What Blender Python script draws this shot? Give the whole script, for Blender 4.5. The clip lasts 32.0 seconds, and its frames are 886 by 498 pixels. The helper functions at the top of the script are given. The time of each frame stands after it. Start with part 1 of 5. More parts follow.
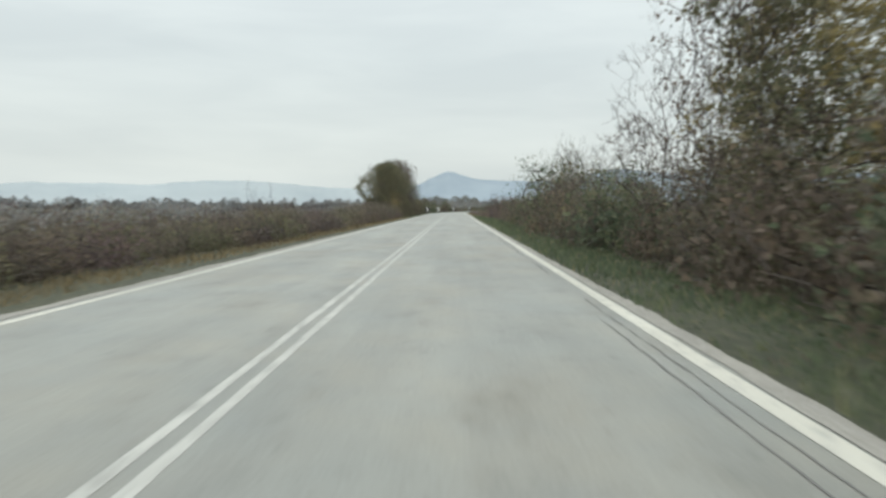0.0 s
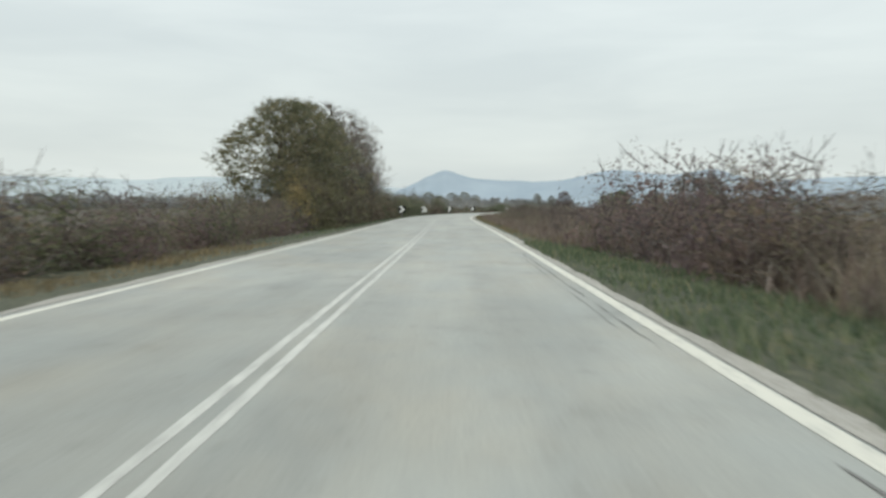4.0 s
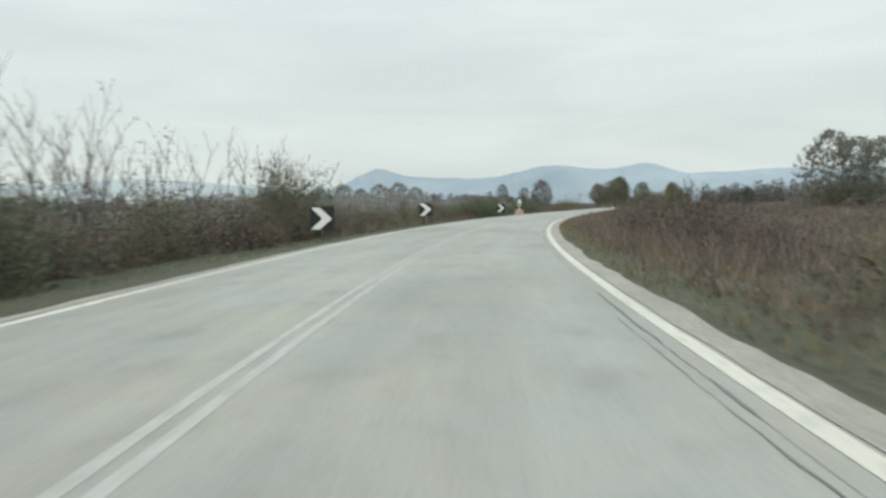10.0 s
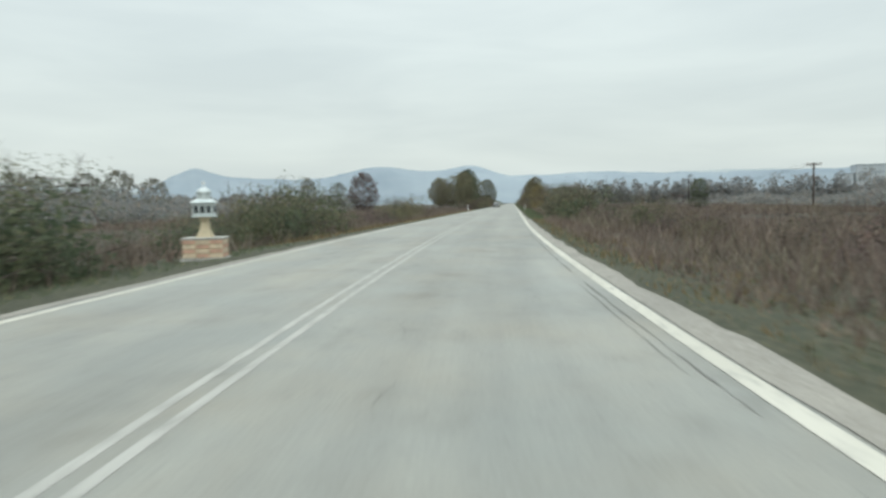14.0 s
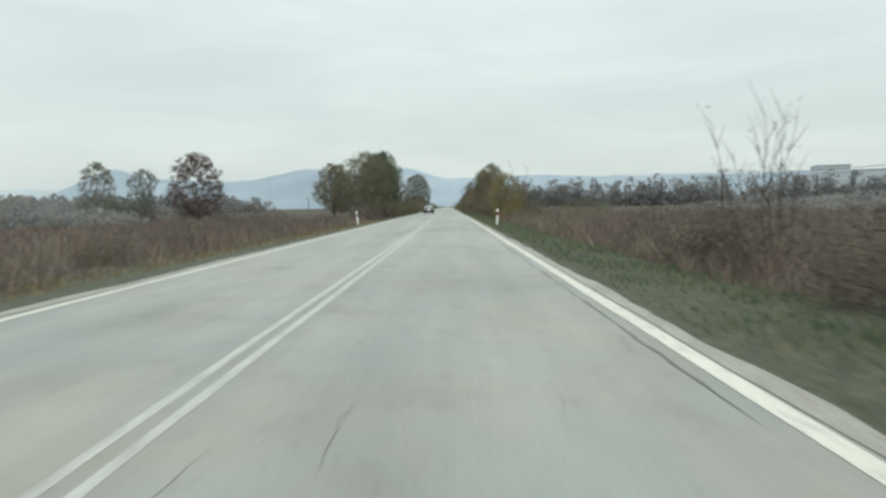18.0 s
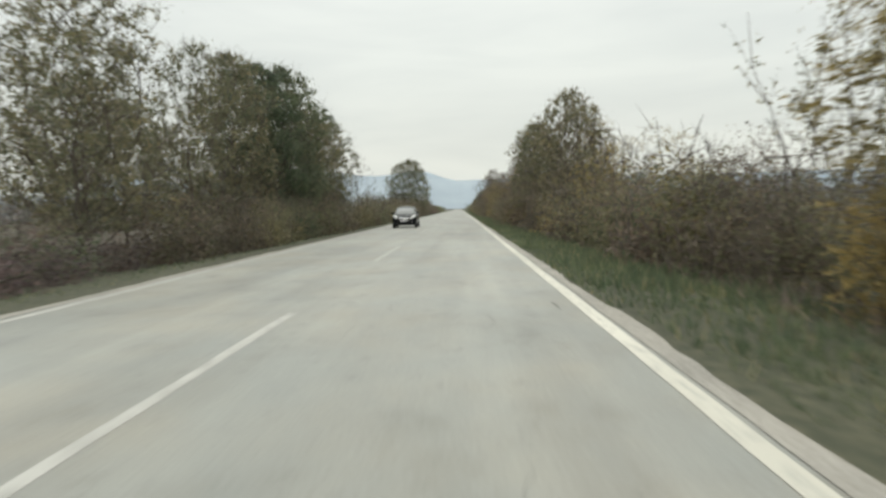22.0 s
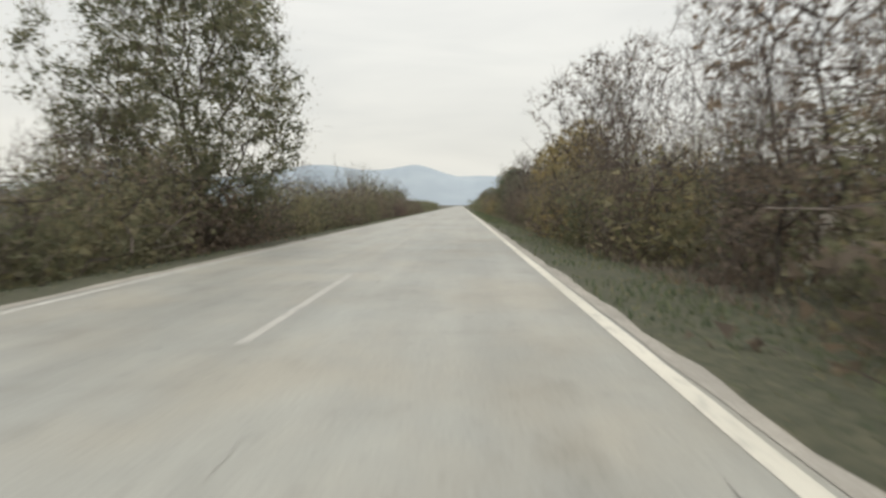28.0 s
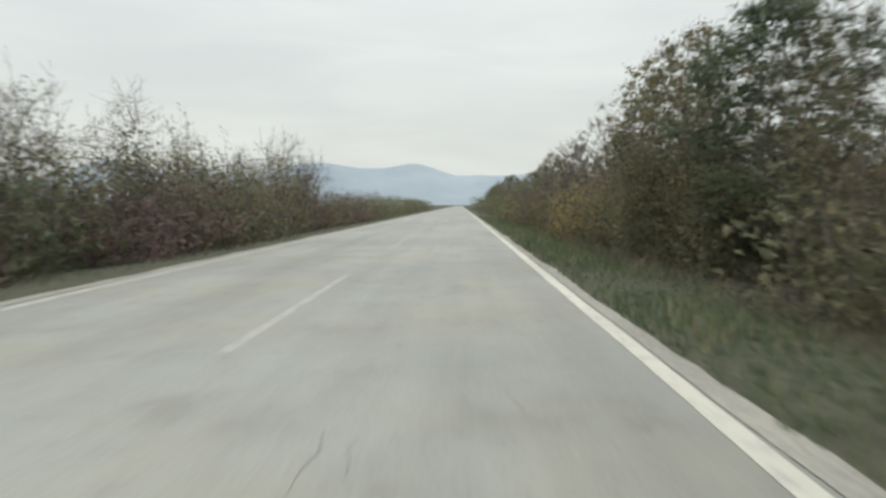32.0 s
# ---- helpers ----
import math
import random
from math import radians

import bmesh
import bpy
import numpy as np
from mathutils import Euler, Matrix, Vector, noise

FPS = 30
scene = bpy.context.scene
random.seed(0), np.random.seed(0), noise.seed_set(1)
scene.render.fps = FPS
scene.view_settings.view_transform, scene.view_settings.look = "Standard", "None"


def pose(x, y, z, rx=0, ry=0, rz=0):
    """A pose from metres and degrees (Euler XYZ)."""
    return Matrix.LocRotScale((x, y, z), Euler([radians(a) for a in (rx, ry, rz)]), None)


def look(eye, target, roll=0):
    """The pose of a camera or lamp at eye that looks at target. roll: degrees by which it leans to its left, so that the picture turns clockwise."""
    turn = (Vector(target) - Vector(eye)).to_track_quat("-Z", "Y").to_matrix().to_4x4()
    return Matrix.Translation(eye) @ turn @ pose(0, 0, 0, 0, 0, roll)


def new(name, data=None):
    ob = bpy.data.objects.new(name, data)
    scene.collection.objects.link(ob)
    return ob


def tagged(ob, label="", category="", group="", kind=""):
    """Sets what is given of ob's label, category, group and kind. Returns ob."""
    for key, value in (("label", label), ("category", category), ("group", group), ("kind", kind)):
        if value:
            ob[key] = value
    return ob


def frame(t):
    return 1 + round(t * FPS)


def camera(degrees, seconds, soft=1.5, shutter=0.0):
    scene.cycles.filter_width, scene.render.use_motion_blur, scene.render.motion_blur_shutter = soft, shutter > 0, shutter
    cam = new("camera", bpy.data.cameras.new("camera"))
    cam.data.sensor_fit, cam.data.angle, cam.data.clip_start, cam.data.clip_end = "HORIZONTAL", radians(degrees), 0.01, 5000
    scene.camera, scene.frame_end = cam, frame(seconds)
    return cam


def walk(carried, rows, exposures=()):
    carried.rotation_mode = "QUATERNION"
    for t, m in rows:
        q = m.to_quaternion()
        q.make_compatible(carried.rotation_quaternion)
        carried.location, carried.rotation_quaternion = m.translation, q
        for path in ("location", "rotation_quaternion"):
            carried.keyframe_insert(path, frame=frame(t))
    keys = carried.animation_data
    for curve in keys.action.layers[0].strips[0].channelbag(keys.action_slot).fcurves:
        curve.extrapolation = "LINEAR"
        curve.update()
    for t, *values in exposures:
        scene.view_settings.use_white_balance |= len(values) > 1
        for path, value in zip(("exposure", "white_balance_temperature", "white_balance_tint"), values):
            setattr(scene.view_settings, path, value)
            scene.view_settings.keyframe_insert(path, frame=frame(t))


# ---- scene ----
SEC = 32.0
cam = camera(64.2, SEC, soft=2.8, shutter=0.3)

# the road's centre line: curvature (1/m, to the right) at even stations
K_STATION = (60, 75, 90, 105, 120, 135, 150, 165, 180, 195, 210, 225, 240, 255, 270, 285, 300)
K_VALUE = (0.00041, 0.00017, -0.00019, -0.00043, -0.00032, 0.00061, 0.00211, 0.0033, 0.00362, 0.00361, 0.00367, 0.00359, 0.00333, 0.00239, 0.00131, 0.00091, 0.00034)
ROAD_S = np.arange(-60.0, 1500.5, 0.5)
ROAD_TH = np.cumsum(np.interp(ROAD_S, K_STATION, K_VALUE, left=0, right=0)) * 0.5
ROAD_X = np.cumsum(np.sin(ROAD_TH)) * 0.5
ROAD_Y = np.cumsum(np.cos(ROAD_TH)) * 0.5
ROAD_X -= np.interp(0, ROAD_S, ROAD_X)
ROAD_Y -= np.interp(0, ROAD_S, ROAD_Y)


def heading(s):
    return float(np.interp(s, ROAD_S, ROAD_TH))


def along(s, u, z=0.0):
    """The place s metres along the road, u metres to the right of its middle."""
    th = heading(s)
    return Vector((float(np.interp(s, ROAD_S, ROAD_X)) + u * math.cos(th),
                   float(np.interp(s, ROAD_S, ROAD_Y)) - u * math.sin(th), z))


def drive(s, u, yaw, pitch, roll, eye):
    """The camera's pose over the road: stations, offset, yaw to the right of the road, pitch, roll and the eye's height."""
    p = along(s, u, eye)
    return pose(p.x, p.y, p.z, 90 + pitch, roll, -(math.degrees(heading(s)) + yaw))


walk(cam, [(t, drive(s, u, a, b, c, h)) for t, s, u, a, b, c, h in (
    (0.0, 0.00, 1.599, -0.95, -3.36, 0.46, 1.263),
    (1.0, 17.91, 1.553, -0.88, -3.32, 0.43, 1.260),
    (2.0, 35.84, 1.526, -1.01, -3.42, 0.76, 1.250),
    (3.0, 53.78, 1.449, -0.97, -3.43, -0.12, 1.260),
    (4.5, 80.73, 1.488, -0.88, -3.40, -0.20, 1.255),
    (6.0, 107.70, 1.527, -0.79, -3.38, -0.28, 1.250),
    (7.0, 125.72, 1.559, -0.44, -3.65, -0.58, 1.247),
    (8.0, 143.76, 1.602, -0.49, -3.46, -1.26, 1.243),
    (9.0, 161.84, 1.790, -1.53, -3.67, -0.41, 1.230),
    (10.0, 179.94, 1.717, -1.67, -3.55, 1.01, 1.237),
    (11.0, 198.02, 1.724, -1.51, -3.65, -0.33, 1.237),
    (12.0, 215.99, 1.931, -1.54, -3.44, 0.13, 1.243),
    (13.0, 233.87, 2.008, -2.28, -3.62, 0.88, 1.206),
    (14.0, 251.65, 1.779, -2.13, -3.65, 1.11, 1.216),
    (15.5, 278.36, 1.713, -1.34, -3.66, 1.45, 1.220),
    (17.0, 305.28, 1.646, -0.55, -3.67, 1.79, 1.223),
    (18.0, 323.35, 1.685, -0.47, -3.48, 1.05, 1.220),
    (19.0, 341.45, 1.811, -0.69, -3.53, 0.94, 1.216),
    (20.0, 359.49, 1.873, -0.84, -3.41, 0.90, 1.223),
    (21.0, 377.48, 1.887, -0.86, -3.42, 1.49, 1.230),
    (22.0, 395.43, 2.111, -1.39, -3.26, 1.43, 1.243),
    (23.0, 413.33, 1.975, -1.42, -3.65, -0.48, 1.277),
    (24.0, 431.18, 1.963, -1.53, -3.66, 1.58, 1.257),
    (25.5, 457.92, 1.953, -1.29, -3.67, 0.68, 1.260),
    (27.0, 484.61, 1.944, -1.06, -3.66, -0.22, 1.263),
    (28.0, 502.37, 2.045, -1.43, -3.56, 0.28, 1.277),
    (29.0, 520.11, 2.111, -1.44, -3.63, 1.60, 1.270),
    (30.0, 537.85, 2.063, -1.11, -3.50, 0.67, 1.272),
    (31.0, 555.58, 2.119, -1.10, -3.55, 0.36, 1.284),
    (32.0, 573.30, 2.042, -1.41, -3.58, -0.12, 1.277),
)], exposures=(
    (0.0, 0.0, 6350, 5), (3.0, 0.0, 6250, 3), (6.0, 0.0, 6650, 8), (8.0, 0.0, 6550, 6), (9.5, 0.0, 6350, 3), (14.0, 0.0, 6280, 2), (20.0, 0.0, 6280, 1), (22.0, 0.08, 6800, 6),
    (24.0, 0.15, 7250, 11), (26.5, 0.05, 6650, 8), (28.0, 0.08, 6950, 11), (30.0, 0.0, 6650, 7), (32.0, 0.0, 6600, 7)))

# ---- overcast sky and a wide, weak sun ----
SUN_ELEVATION, SUN_ROTATION = radians(32), radians(200)
world = bpy.data.worlds.new("overcast_sky")
scene.world = world
world.use_nodes = True
wn, wl = world.node_tree.nodes, world.node_tree.links
wn.clear()


def wnode(kind, **values):
    n = wn.new(kind)
    for key, value in values.items():
        n.inputs[key].default_value = value
    return n


sky = wn.new("ShaderNodeTexSky")
sky.sky_type = "NISHITA"
sky.sun_disc = False
sky.sun_elevation, sky.sun_rotation = SUN_ELEVATION, SUN_ROTATION
sky.air_density, sky.dust_density = 1.0, 4.0
coords = wn.new("ShaderNodeTexCoord")
split = wn.new("ShaderNodeSeparateXYZ")
wl.new(coords.outputs["Generated"], split.inputs[0])
# the cloud layer grows brighter from the horizon to the zenith
height = wn.new("ShaderNodeValToRGB")
height.color_ramp.elements[0].position, height.color_ramp.elements[0].color = 0.0, (0.74, 0.775, 0.765, 1)
height.color_ramp.elements[1].position, height.color_ramp.elements[1].color = 1.0, (2.3, 2.35, 2.35, 1)
for position, colour in ((0.06, (0.80, 0.825, 0.80, 1)), (0.2, (0.80, 0.84, 0.84, 1)), (0.42, (1.0, 1.04, 1.05, 1))):
    e = height.color_ramp.elements.new(position)
    e.color = colour
wl.new(split.outputs["Z"], height.inputs[0])
flat = wn.new("ShaderNodeMapping")
flat.inputs["Scale"].default_value = (1.6, 1.6, 9.0)
wl.new(coords.outputs["Generated"], flat.inputs["Vector"])
cloud = wnode("ShaderNodeTexNoise", Scale=1.7, Detail=6.0, Roughness=0.5, Distortion=0.3)
wl.new(flat.outputs[0], cloud.inputs["Vector"])
shade = wn.new("ShaderNodeValToRGB")
shade.color_ramp.elements[0].position, shade.color_ramp.elements[0].color = 0.34, (0.93, 0.935, 0.945, 1)
shade.color_ramp.elements[1].position, shade.color_ramp.elements[1].color = 0.66, (1.06, 1.055, 1.05, 1)
wl.new(cloud.outputs[0], shade.inputs[0])
layer = wn.new("ShaderNodeMixRGB")
layer.blend_type, layer.inputs[0].default_value = "MULTIPLY", 1.0
wl.new(height.outputs[0], layer.inputs[1])
wl.new(shade.outputs[0], layer.inputs[2])
clouds_out = wnode("ShaderNodeBackground", Strength=1.0)
wl.new(layer.outputs[0], clouds_out.inputs["Color"])
sky_out = wnode("ShaderNodeBackground", Strength=0.06)
wl.new(sky.outputs[0], sky_out.inputs["Color"])
veil = wnode("ShaderNodeMixShader", Fac=0.92)
wl.new(sky_out.outputs[0], veil.inputs[1])
wl.new(clouds_out.outputs[0], veil.inputs[2])
world_out = wn.new("ShaderNodeOutputWorld")
wl.new(veil.outputs[0], world_out.inputs["Surface"])

sun_data = bpy.data.lights.new("sun", "SUN")
sun_data.energy, sun_data.angle, sun_data.color = 0.6, radians(25), (1.0, 0.97, 0.92)
sun = new("sun", sun_data)
sun.matrix_world = look((0, 0, 60), Vector((0, 0, 60)) - 10 * Vector((math.sin(SUN_ROTATION) * math.cos(SUN_ELEVATION), math.cos(SUN_ROTATION) * math.cos(SUN_ELEVATION), math.sin(SUN_ELEVATION))))


# ---- materials ----
class Mat:
    """A node material with short helpers."""

    def __init__(self, name, roughness=0.8, metallic=0.0, specular=0.3):
        self.mat = bpy.data.materials.new(name)
        self.mat.use_nodes = True
        self.nt = self.mat.node_tree
        self.bsdf = self.nt.nodes["Principled BSDF"]
        self.bsdf.inputs["Roughness"].default_value = roughness
        self.bsdf.inputs["Metallic"].default_value = metallic
        self.bsdf.inputs["Specular IOR Level"].default_value = specular

    def node(self, kind, **values):
        n = self.nt.nodes.new(kind)
        for key, value in values.items():
            n.inputs[key].default_value = value
        return n

    def link(self, a, b):
        self.nt.links.new(a, b)

    def where(self, source="Object", scale=(1, 1, 1)):
        c = self.node("ShaderNodeTexCoord")
        m = self.node("ShaderNodeMapping")
        m.inputs["Scale"].default_value = scale
        self.link(c.outputs[source], m.inputs["Vector"])
        return m.outputs[0]

    def noise(self, scale, detail=4.0, rough=0.55, vector=None):
        n = self.node("ShaderNodeTexNoise", Scale=scale, Detail=detail, Roughness=rough)
        self.link(vector or self.where(), n.inputs["Vector"])
        return n.outputs[0]

    def ramp(self, fac, stops):
        r = self.node("ShaderNodeValToRGB")
        el = r.color_ramp.elements
        el[0].position, el[0].color = stops[0][0], (*stops[0][1], 1)
        el[1].position, el[1].color = stops[-1][0], (*stops[-1][1], 1)
        for p, c in stops[1:-1]:
            el.new(p).color = (*c, 1)
        self.link(fac, r.inputs[0])
        return r.outputs[0]

    def mix(self, fac, a, b, blend="MIX"):
        m = self.node("ShaderNodeMixRGB")
        m.blend_type = blend
        for i, v in enumerate((fac, a, b)):
            if isinstance(v, (int, float)):
                m.inputs[i].default_value = v
            elif isinstance(v, tuple):
                m.inputs[i].default_value = (*v, 1)
            else:
                self.link(v, m.inputs[i])
        return m.outputs[0]

    def colour(self, socket):
        if isinstance(socket, tuple):
            self.bsdf.inputs["Base Color"].default_value = (*socket, 1)
        else:
            self.link(socket, self.bsdf.inputs["Base Color"])
        return self

    def bump(self, fac, strength=0.3, distance=0.02):
        b = self.node("ShaderNodeBump", Strength=strength, Distance=distance)
        self.link(fac, b.inputs["Height"])
        self.link(b.outputs[0], self.bsdf.inputs["Normal"])
        return self


def speckled(name, stops, scale=6.0, big=0.4, roughness=0.85, bump=0.3, metallic=0.0, specular=0.3):
    m = Mat(name, roughness, metallic, specular)
    fine, wide = m.noise(scale, 6.0), m.noise(big, 3.0)
    base = m.ramp(fine, stops)
    m.colour(m.mix(0.55, base, m.ramp(wide, ((0.3, (0.72, 0.72, 0.72)), (0.7, (1.15, 1.13, 1.1)))), "MULTIPLY"))
    m.bump(fine, bump)
    return m.mat


def asphalt_material():
    m = Mat("asphalt", 0.58, 0, 0.5)
    streak = m.noise(1.1, 4.0, 0.6, m.where("UV", (1.0, 0.045, 1)))
    grain = m.noise(30.0, 3.0, 0.6, m.where("UV", (1, 1, 1)))
    base = m.ramp(grain, ((0.25, (0.197, 0.197, 0.180)), (0.5, (0.240, 0.241, 0.220)), (0.8, (0.284, 0.284, 0.260))))
    base = m.mix(0.8, base, m.ramp(streak, ((0.3, (0.80, 0.80, 0.80)), (0.7, (1.12, 1.12, 1.11)))), "MULTIPLY")
    # old patches a few metres wide, some warmer and some greyer
    blotch = m.noise(0.22, 5.0, 0.6, m.where("UV", (1, 0.5, 1)))
    base = m.mix(0.9, base, m.ramp(blotch, ((0.3, (0.76, 0.755, 0.735)), (0.5, (0.98, 0.98, 0.97)), (0.7, (1.16, 1.16, 1.15)))), "MULTIPLY")
    cast = m.noise(0.5, 4.0, 0.6, m.where("UV", (1.1, 0.7, 1)))
    base = m.mix(0.7, base, m.ramp(cast, ((0.35, (1.06, 1.0, 0.93)), (0.5, (1.0, 1.0, 1.0)), (0.65, (0.96, 1.0, 1.04)))), "MULTIPLY")
    # worn spots and stains of about half a metre
    spots = m.noise(1.3, 5.0, 0.6, m.where("UV", (1, 0.6, 1)))
    base = m.mix(0.8, base, m.ramp(spots, ((0.3, (0.76, 0.755, 0.74)), (0.44, (0.97, 0.97, 0.97)), (0.75, (1.10, 1.10, 1.09)))), "MULTIPLY")
    # small dark specks where stones have come out
    chips = m.noise(5.0, 3.0, 0.55, m.where("UV", (1, 0.8, 1)))
    base = m.mix(0.7, base, m.ramp(chips, ((0.28, (0.76, 0.76, 0.75)), (0.38, (1.0, 1.0, 1.0)), (0.8, (1.05, 1.05, 1.04)))), "MULTIPLY")
    m.colour(base)
    m.bump(grain, 0.2, 0.01)
    return m.mat


def paint_material():
    m = Mat("worn_road_paint", 0.7)
    wear = m.noise(9.0, 6.0, 0.7, m.where("UV", (1, 0.35, 1)))
    wide = m.noise(0.5, 3.0, 0.5, m.where("UV", (1, 0.4, 1)))
    paint = m.ramp(wide, ((0.3, (0.44, 0.427, 0.37)), (0.7, (0.56, 0.543, 0.475))))
    m.colour(m.mix(m.ramp(wear, ((0.50, (0, 0, 0)), (0.68, (0.9, 0.9, 0.9)))), paint, (0.31, 0.305, 0.28)))
    m.bump(wear, 0.2, 0.004)
    return m.mat


def faded_paint_material(name, tint):
    m = Mat(name, 0.75)
    wear = m.noise(7.0, 6.0, 0.7, m.where("UV", (1, 0.3, 1)))
    m.colour(m.mix(m.ramp(wear, ((0.42, (0.1, 0.1, 0.1)), (0.66, (0.9, 0.9, 0.9)))), tint, (0.27, 0.268, 0.247)))
    return m.mat


def leaf_material(name, stops, translucent=0.25):
    """Each leaf takes its own tint; thin leaves let some light through."""
    m = Mat(name, 0.65, 0, 0.25)
    stops = [(p, (r * 1.21, g * 1.17, b * 1.36)) for p, (r, g, b) in stops]
    g = m.node("ShaderNodeNewGeometry")
    o = m.node("ShaderNodeObjectInfo")
    tint = m.ramp(g.outputs["Random Per Island"], stops)
    plant = m.ramp(o.outputs["Random"], ((0.0, (0.78, 0.84, 0.78)), (0.5, (1.0, 0.98, 0.95)), (1.0, (1.14, 1.09, 1.0))))
    c = m.mix(1.0, tint, plant, "MULTIPLY")
    # tufts of about a metre turn colour earlier than others
    tuft = m.noise(0.9, 3.0, 0.6, g.outputs["Position"])
    c = m.mix(0.85, c, m.ramp(tuft, ((0.32, (0.74, 0.82, 0.80)), (0.5, (1.0, 1.0, 1.0)), (0.68, (1.22, 1.16, 1.0)))), "MULTIPLY")
    m.colour(c)
    t = m.node("ShaderNodeBsdfTranslucent")
    m.link(c, t.inputs["Color"])
    x = m.node("ShaderNodeMixShader", Fac=translucent)
    m.link(m.bsdf.outputs[0], x.inputs[1])
    m.link(t.outputs[0], x.inputs[2])
    m.link(x.outputs[0], m.nt.nodes["Material Output"].inputs["Surface"])
    return m.mat


def plain(name, colour, roughness=0.5, metallic=0.0, specular=0.4, vary=0.15):
    m = Mat(name, roughness, metallic, specular)
    n = m.noise(5.0, 5.0)
    m.colour(m.ramp(n, ((0.3, tuple(c * (1 - vary) for c in colour)), (0.7, tuple(min(1, c * (1 + vary)) for c in colour)))))
    return m.mat


ASPHALT = asphalt_material()
PAINT = paint_material()
WORN = faded_paint_material("worn_centre_paint", (0.45, 0.445, 0.41))
PALE = faded_paint_material("pale_worn_centre_paint", (0.375, 0.37, 0.345))
FADED = faded_paint_material("faded_road_paint", (0.405, 0.40, 0.372))
FAINT = faded_paint_material("nearly_gone_road_paint", (0.35, 0.345, 0.32))
SEAM = speckled("dark_crack_filler", ((0.3, (0.10, 0.10, 0.095)), (0.7, (0.20, 0.195, 0.185))), 20, 1)
GRAVEL = speckled("pale_gravel_shoulder", ((0.25, (0.17, 0.162, 0.145)), (0.5, (0.28, 0.268, 0.24)), (0.75, (0.40, 0.385, 0.35))), 30, 0.8, 0.95, 0.6)
SOIL = speckled("verge_soil", ((0.25, (0.031, 0.037, 0.023)), (0.5, (0.058, 0.061, 0.040)), (0.75, (0.102, 0.096, 0.062))), 7, 0.25, 0.95, 0.6)
FIELD = speckled("dry_field", ((0.25, (0.032, 0.029, 0.021)), (0.5, (0.062, 0.053, 0.038)), (0.75, (0.100, 0.084, 0.060))), 0.9, 0.02, 0.95, 0.5)
BARK = speckled("grey_brown_bark", ((0.25, (0.035, 0.029, 0.025)), (0.55, (0.084, 0.070, 0.062)), (0.8, (0.140, 0.122, 0.108))), 9, 1.0, 0.9, 0.6)
TWIG = speckled("twig_bark", ((0.3, (0.053, 0.043, 0.037)), (0.7, (0.124, 0.105, 0.093))), 12, 1.0, 0.9, 0.2)
LEAF = {
    "olive": leaf_material("olive_leaves", ((0.0, (0.100, 0.107, 0.062)), (0.5, (0.148, 0.150, 0.084)), (1.0, (0.208, 0.194, 0.112))), 0.5),
    "brown": leaf_material("brown_autumn_leaves", ((0.0, (0.096, 0.083, 0.062)), (0.5, (0.138, 0.118, 0.086)), (1.0, (0.182, 0.150, 0.105))), 0.5),
    "yellow": leaf_material("yellow_autumn_leaves", ((0.0, (0.150, 0.132, 0.062)), (0.5, (0.220, 0.188, 0.080)), (1.0, (0.315, 0.262, 0.108))), 0.5),
    "green": leaf_material("dull_green_leaves", ((0.0, (0.073, 0.094, 0.058)), (0.5, (0.105, 0.131, 0.077)), (1.0, (0.150, 0.172, 0.097))), 0.5),
    "pine": leaf_material("dark_evergreen_needles", ((0.0, (0.041, 0.061, 0.049)), (0.6, (0.058, 0.087, 0.065)), (1.0, (0.081, 0.104, 0.070))), 0.2),
    "pale": leaf_material("pale_sapling_leaves", ((0.0, (0.128, 0.142, 0.095)), (0.5, (0.186, 0.195, 0.128)), (1.0, (0.267, 0.267, 0.174))), 0.5),
    # olive leaves of the field trees, with distance haze mixed into the tint
    "hazy": leaf_material("haze_painted_leaves", ((0.0, (0.150, 0.165, 0.136)), (0.6, (0.185, 0.196, 0.154)), (1.0, (0.225, 0.222, 0.168))), 0.45),
    "plum": leaf_material("purple_brown_leaves", ((0.0, (0.093, 0.074, 0.070)), (0.6, (0.128, 0.102, 0.090)), (1.0, (0.168, 0.133, 0.110))), 0.5),
}
WEED = leaf_material("dry_weed_stalks", ((0.0, (0.104, 0.083, 0.065)), (0.5, (0.169, 0.130, 0.101)), (1.0, (0.260, 0.215, 0.163))), 0.3)
STRAW = leaf_material("straw_coloured_weeds", ((0.0, (0.120, 0.104, 0.074)), (0.5, (0.180, 0.154, 0.106)), (1.0, (0.265, 0.228, 0.155))), 0.3)
GRASS = leaf_material("verge_grass", ((0.0, (0.057, 0.081, 0.046)), (0.5, (0.084, 0.116, 0.062)), (0.85, (0.128, 0.155, 0.081)), (1.0, (0.216, 0.203, 0.115))), 0.3)
DRYGRASS = leaf_material("dry_verge_grass", ((0.0, (0.09, 0.075, 0.035)), (0.5, (0.17, 0.135, 0.07)), (1.0, (0.27, 0.215, 0.115))), 0.25)


# ---- mesh helpers ----
def mesh_from(name, verts, faces, material, uvs=None, smooth=False):
    me = bpy.data.meshes.new(name)
    me.from_pydata(verts, [], faces)
    if material:
        me.materials.append(material)
    if uvs is not None:
        layer_uv = me.uv_layers.new(name="UVMap")
        idx = np.empty(len(me.loops), dtype=np.int32)
        me.loops.foreach_get("vertex_index", idx)
        layer_uv.data.foreach_set("uv", np.asarray(uvs, dtype=np.float32)[idx].ravel())
    if smooth:
        me.polygons.foreach_set("use_smooth", np.ones(len(me.polygons), dtype=bool))
    me.update()
    return me


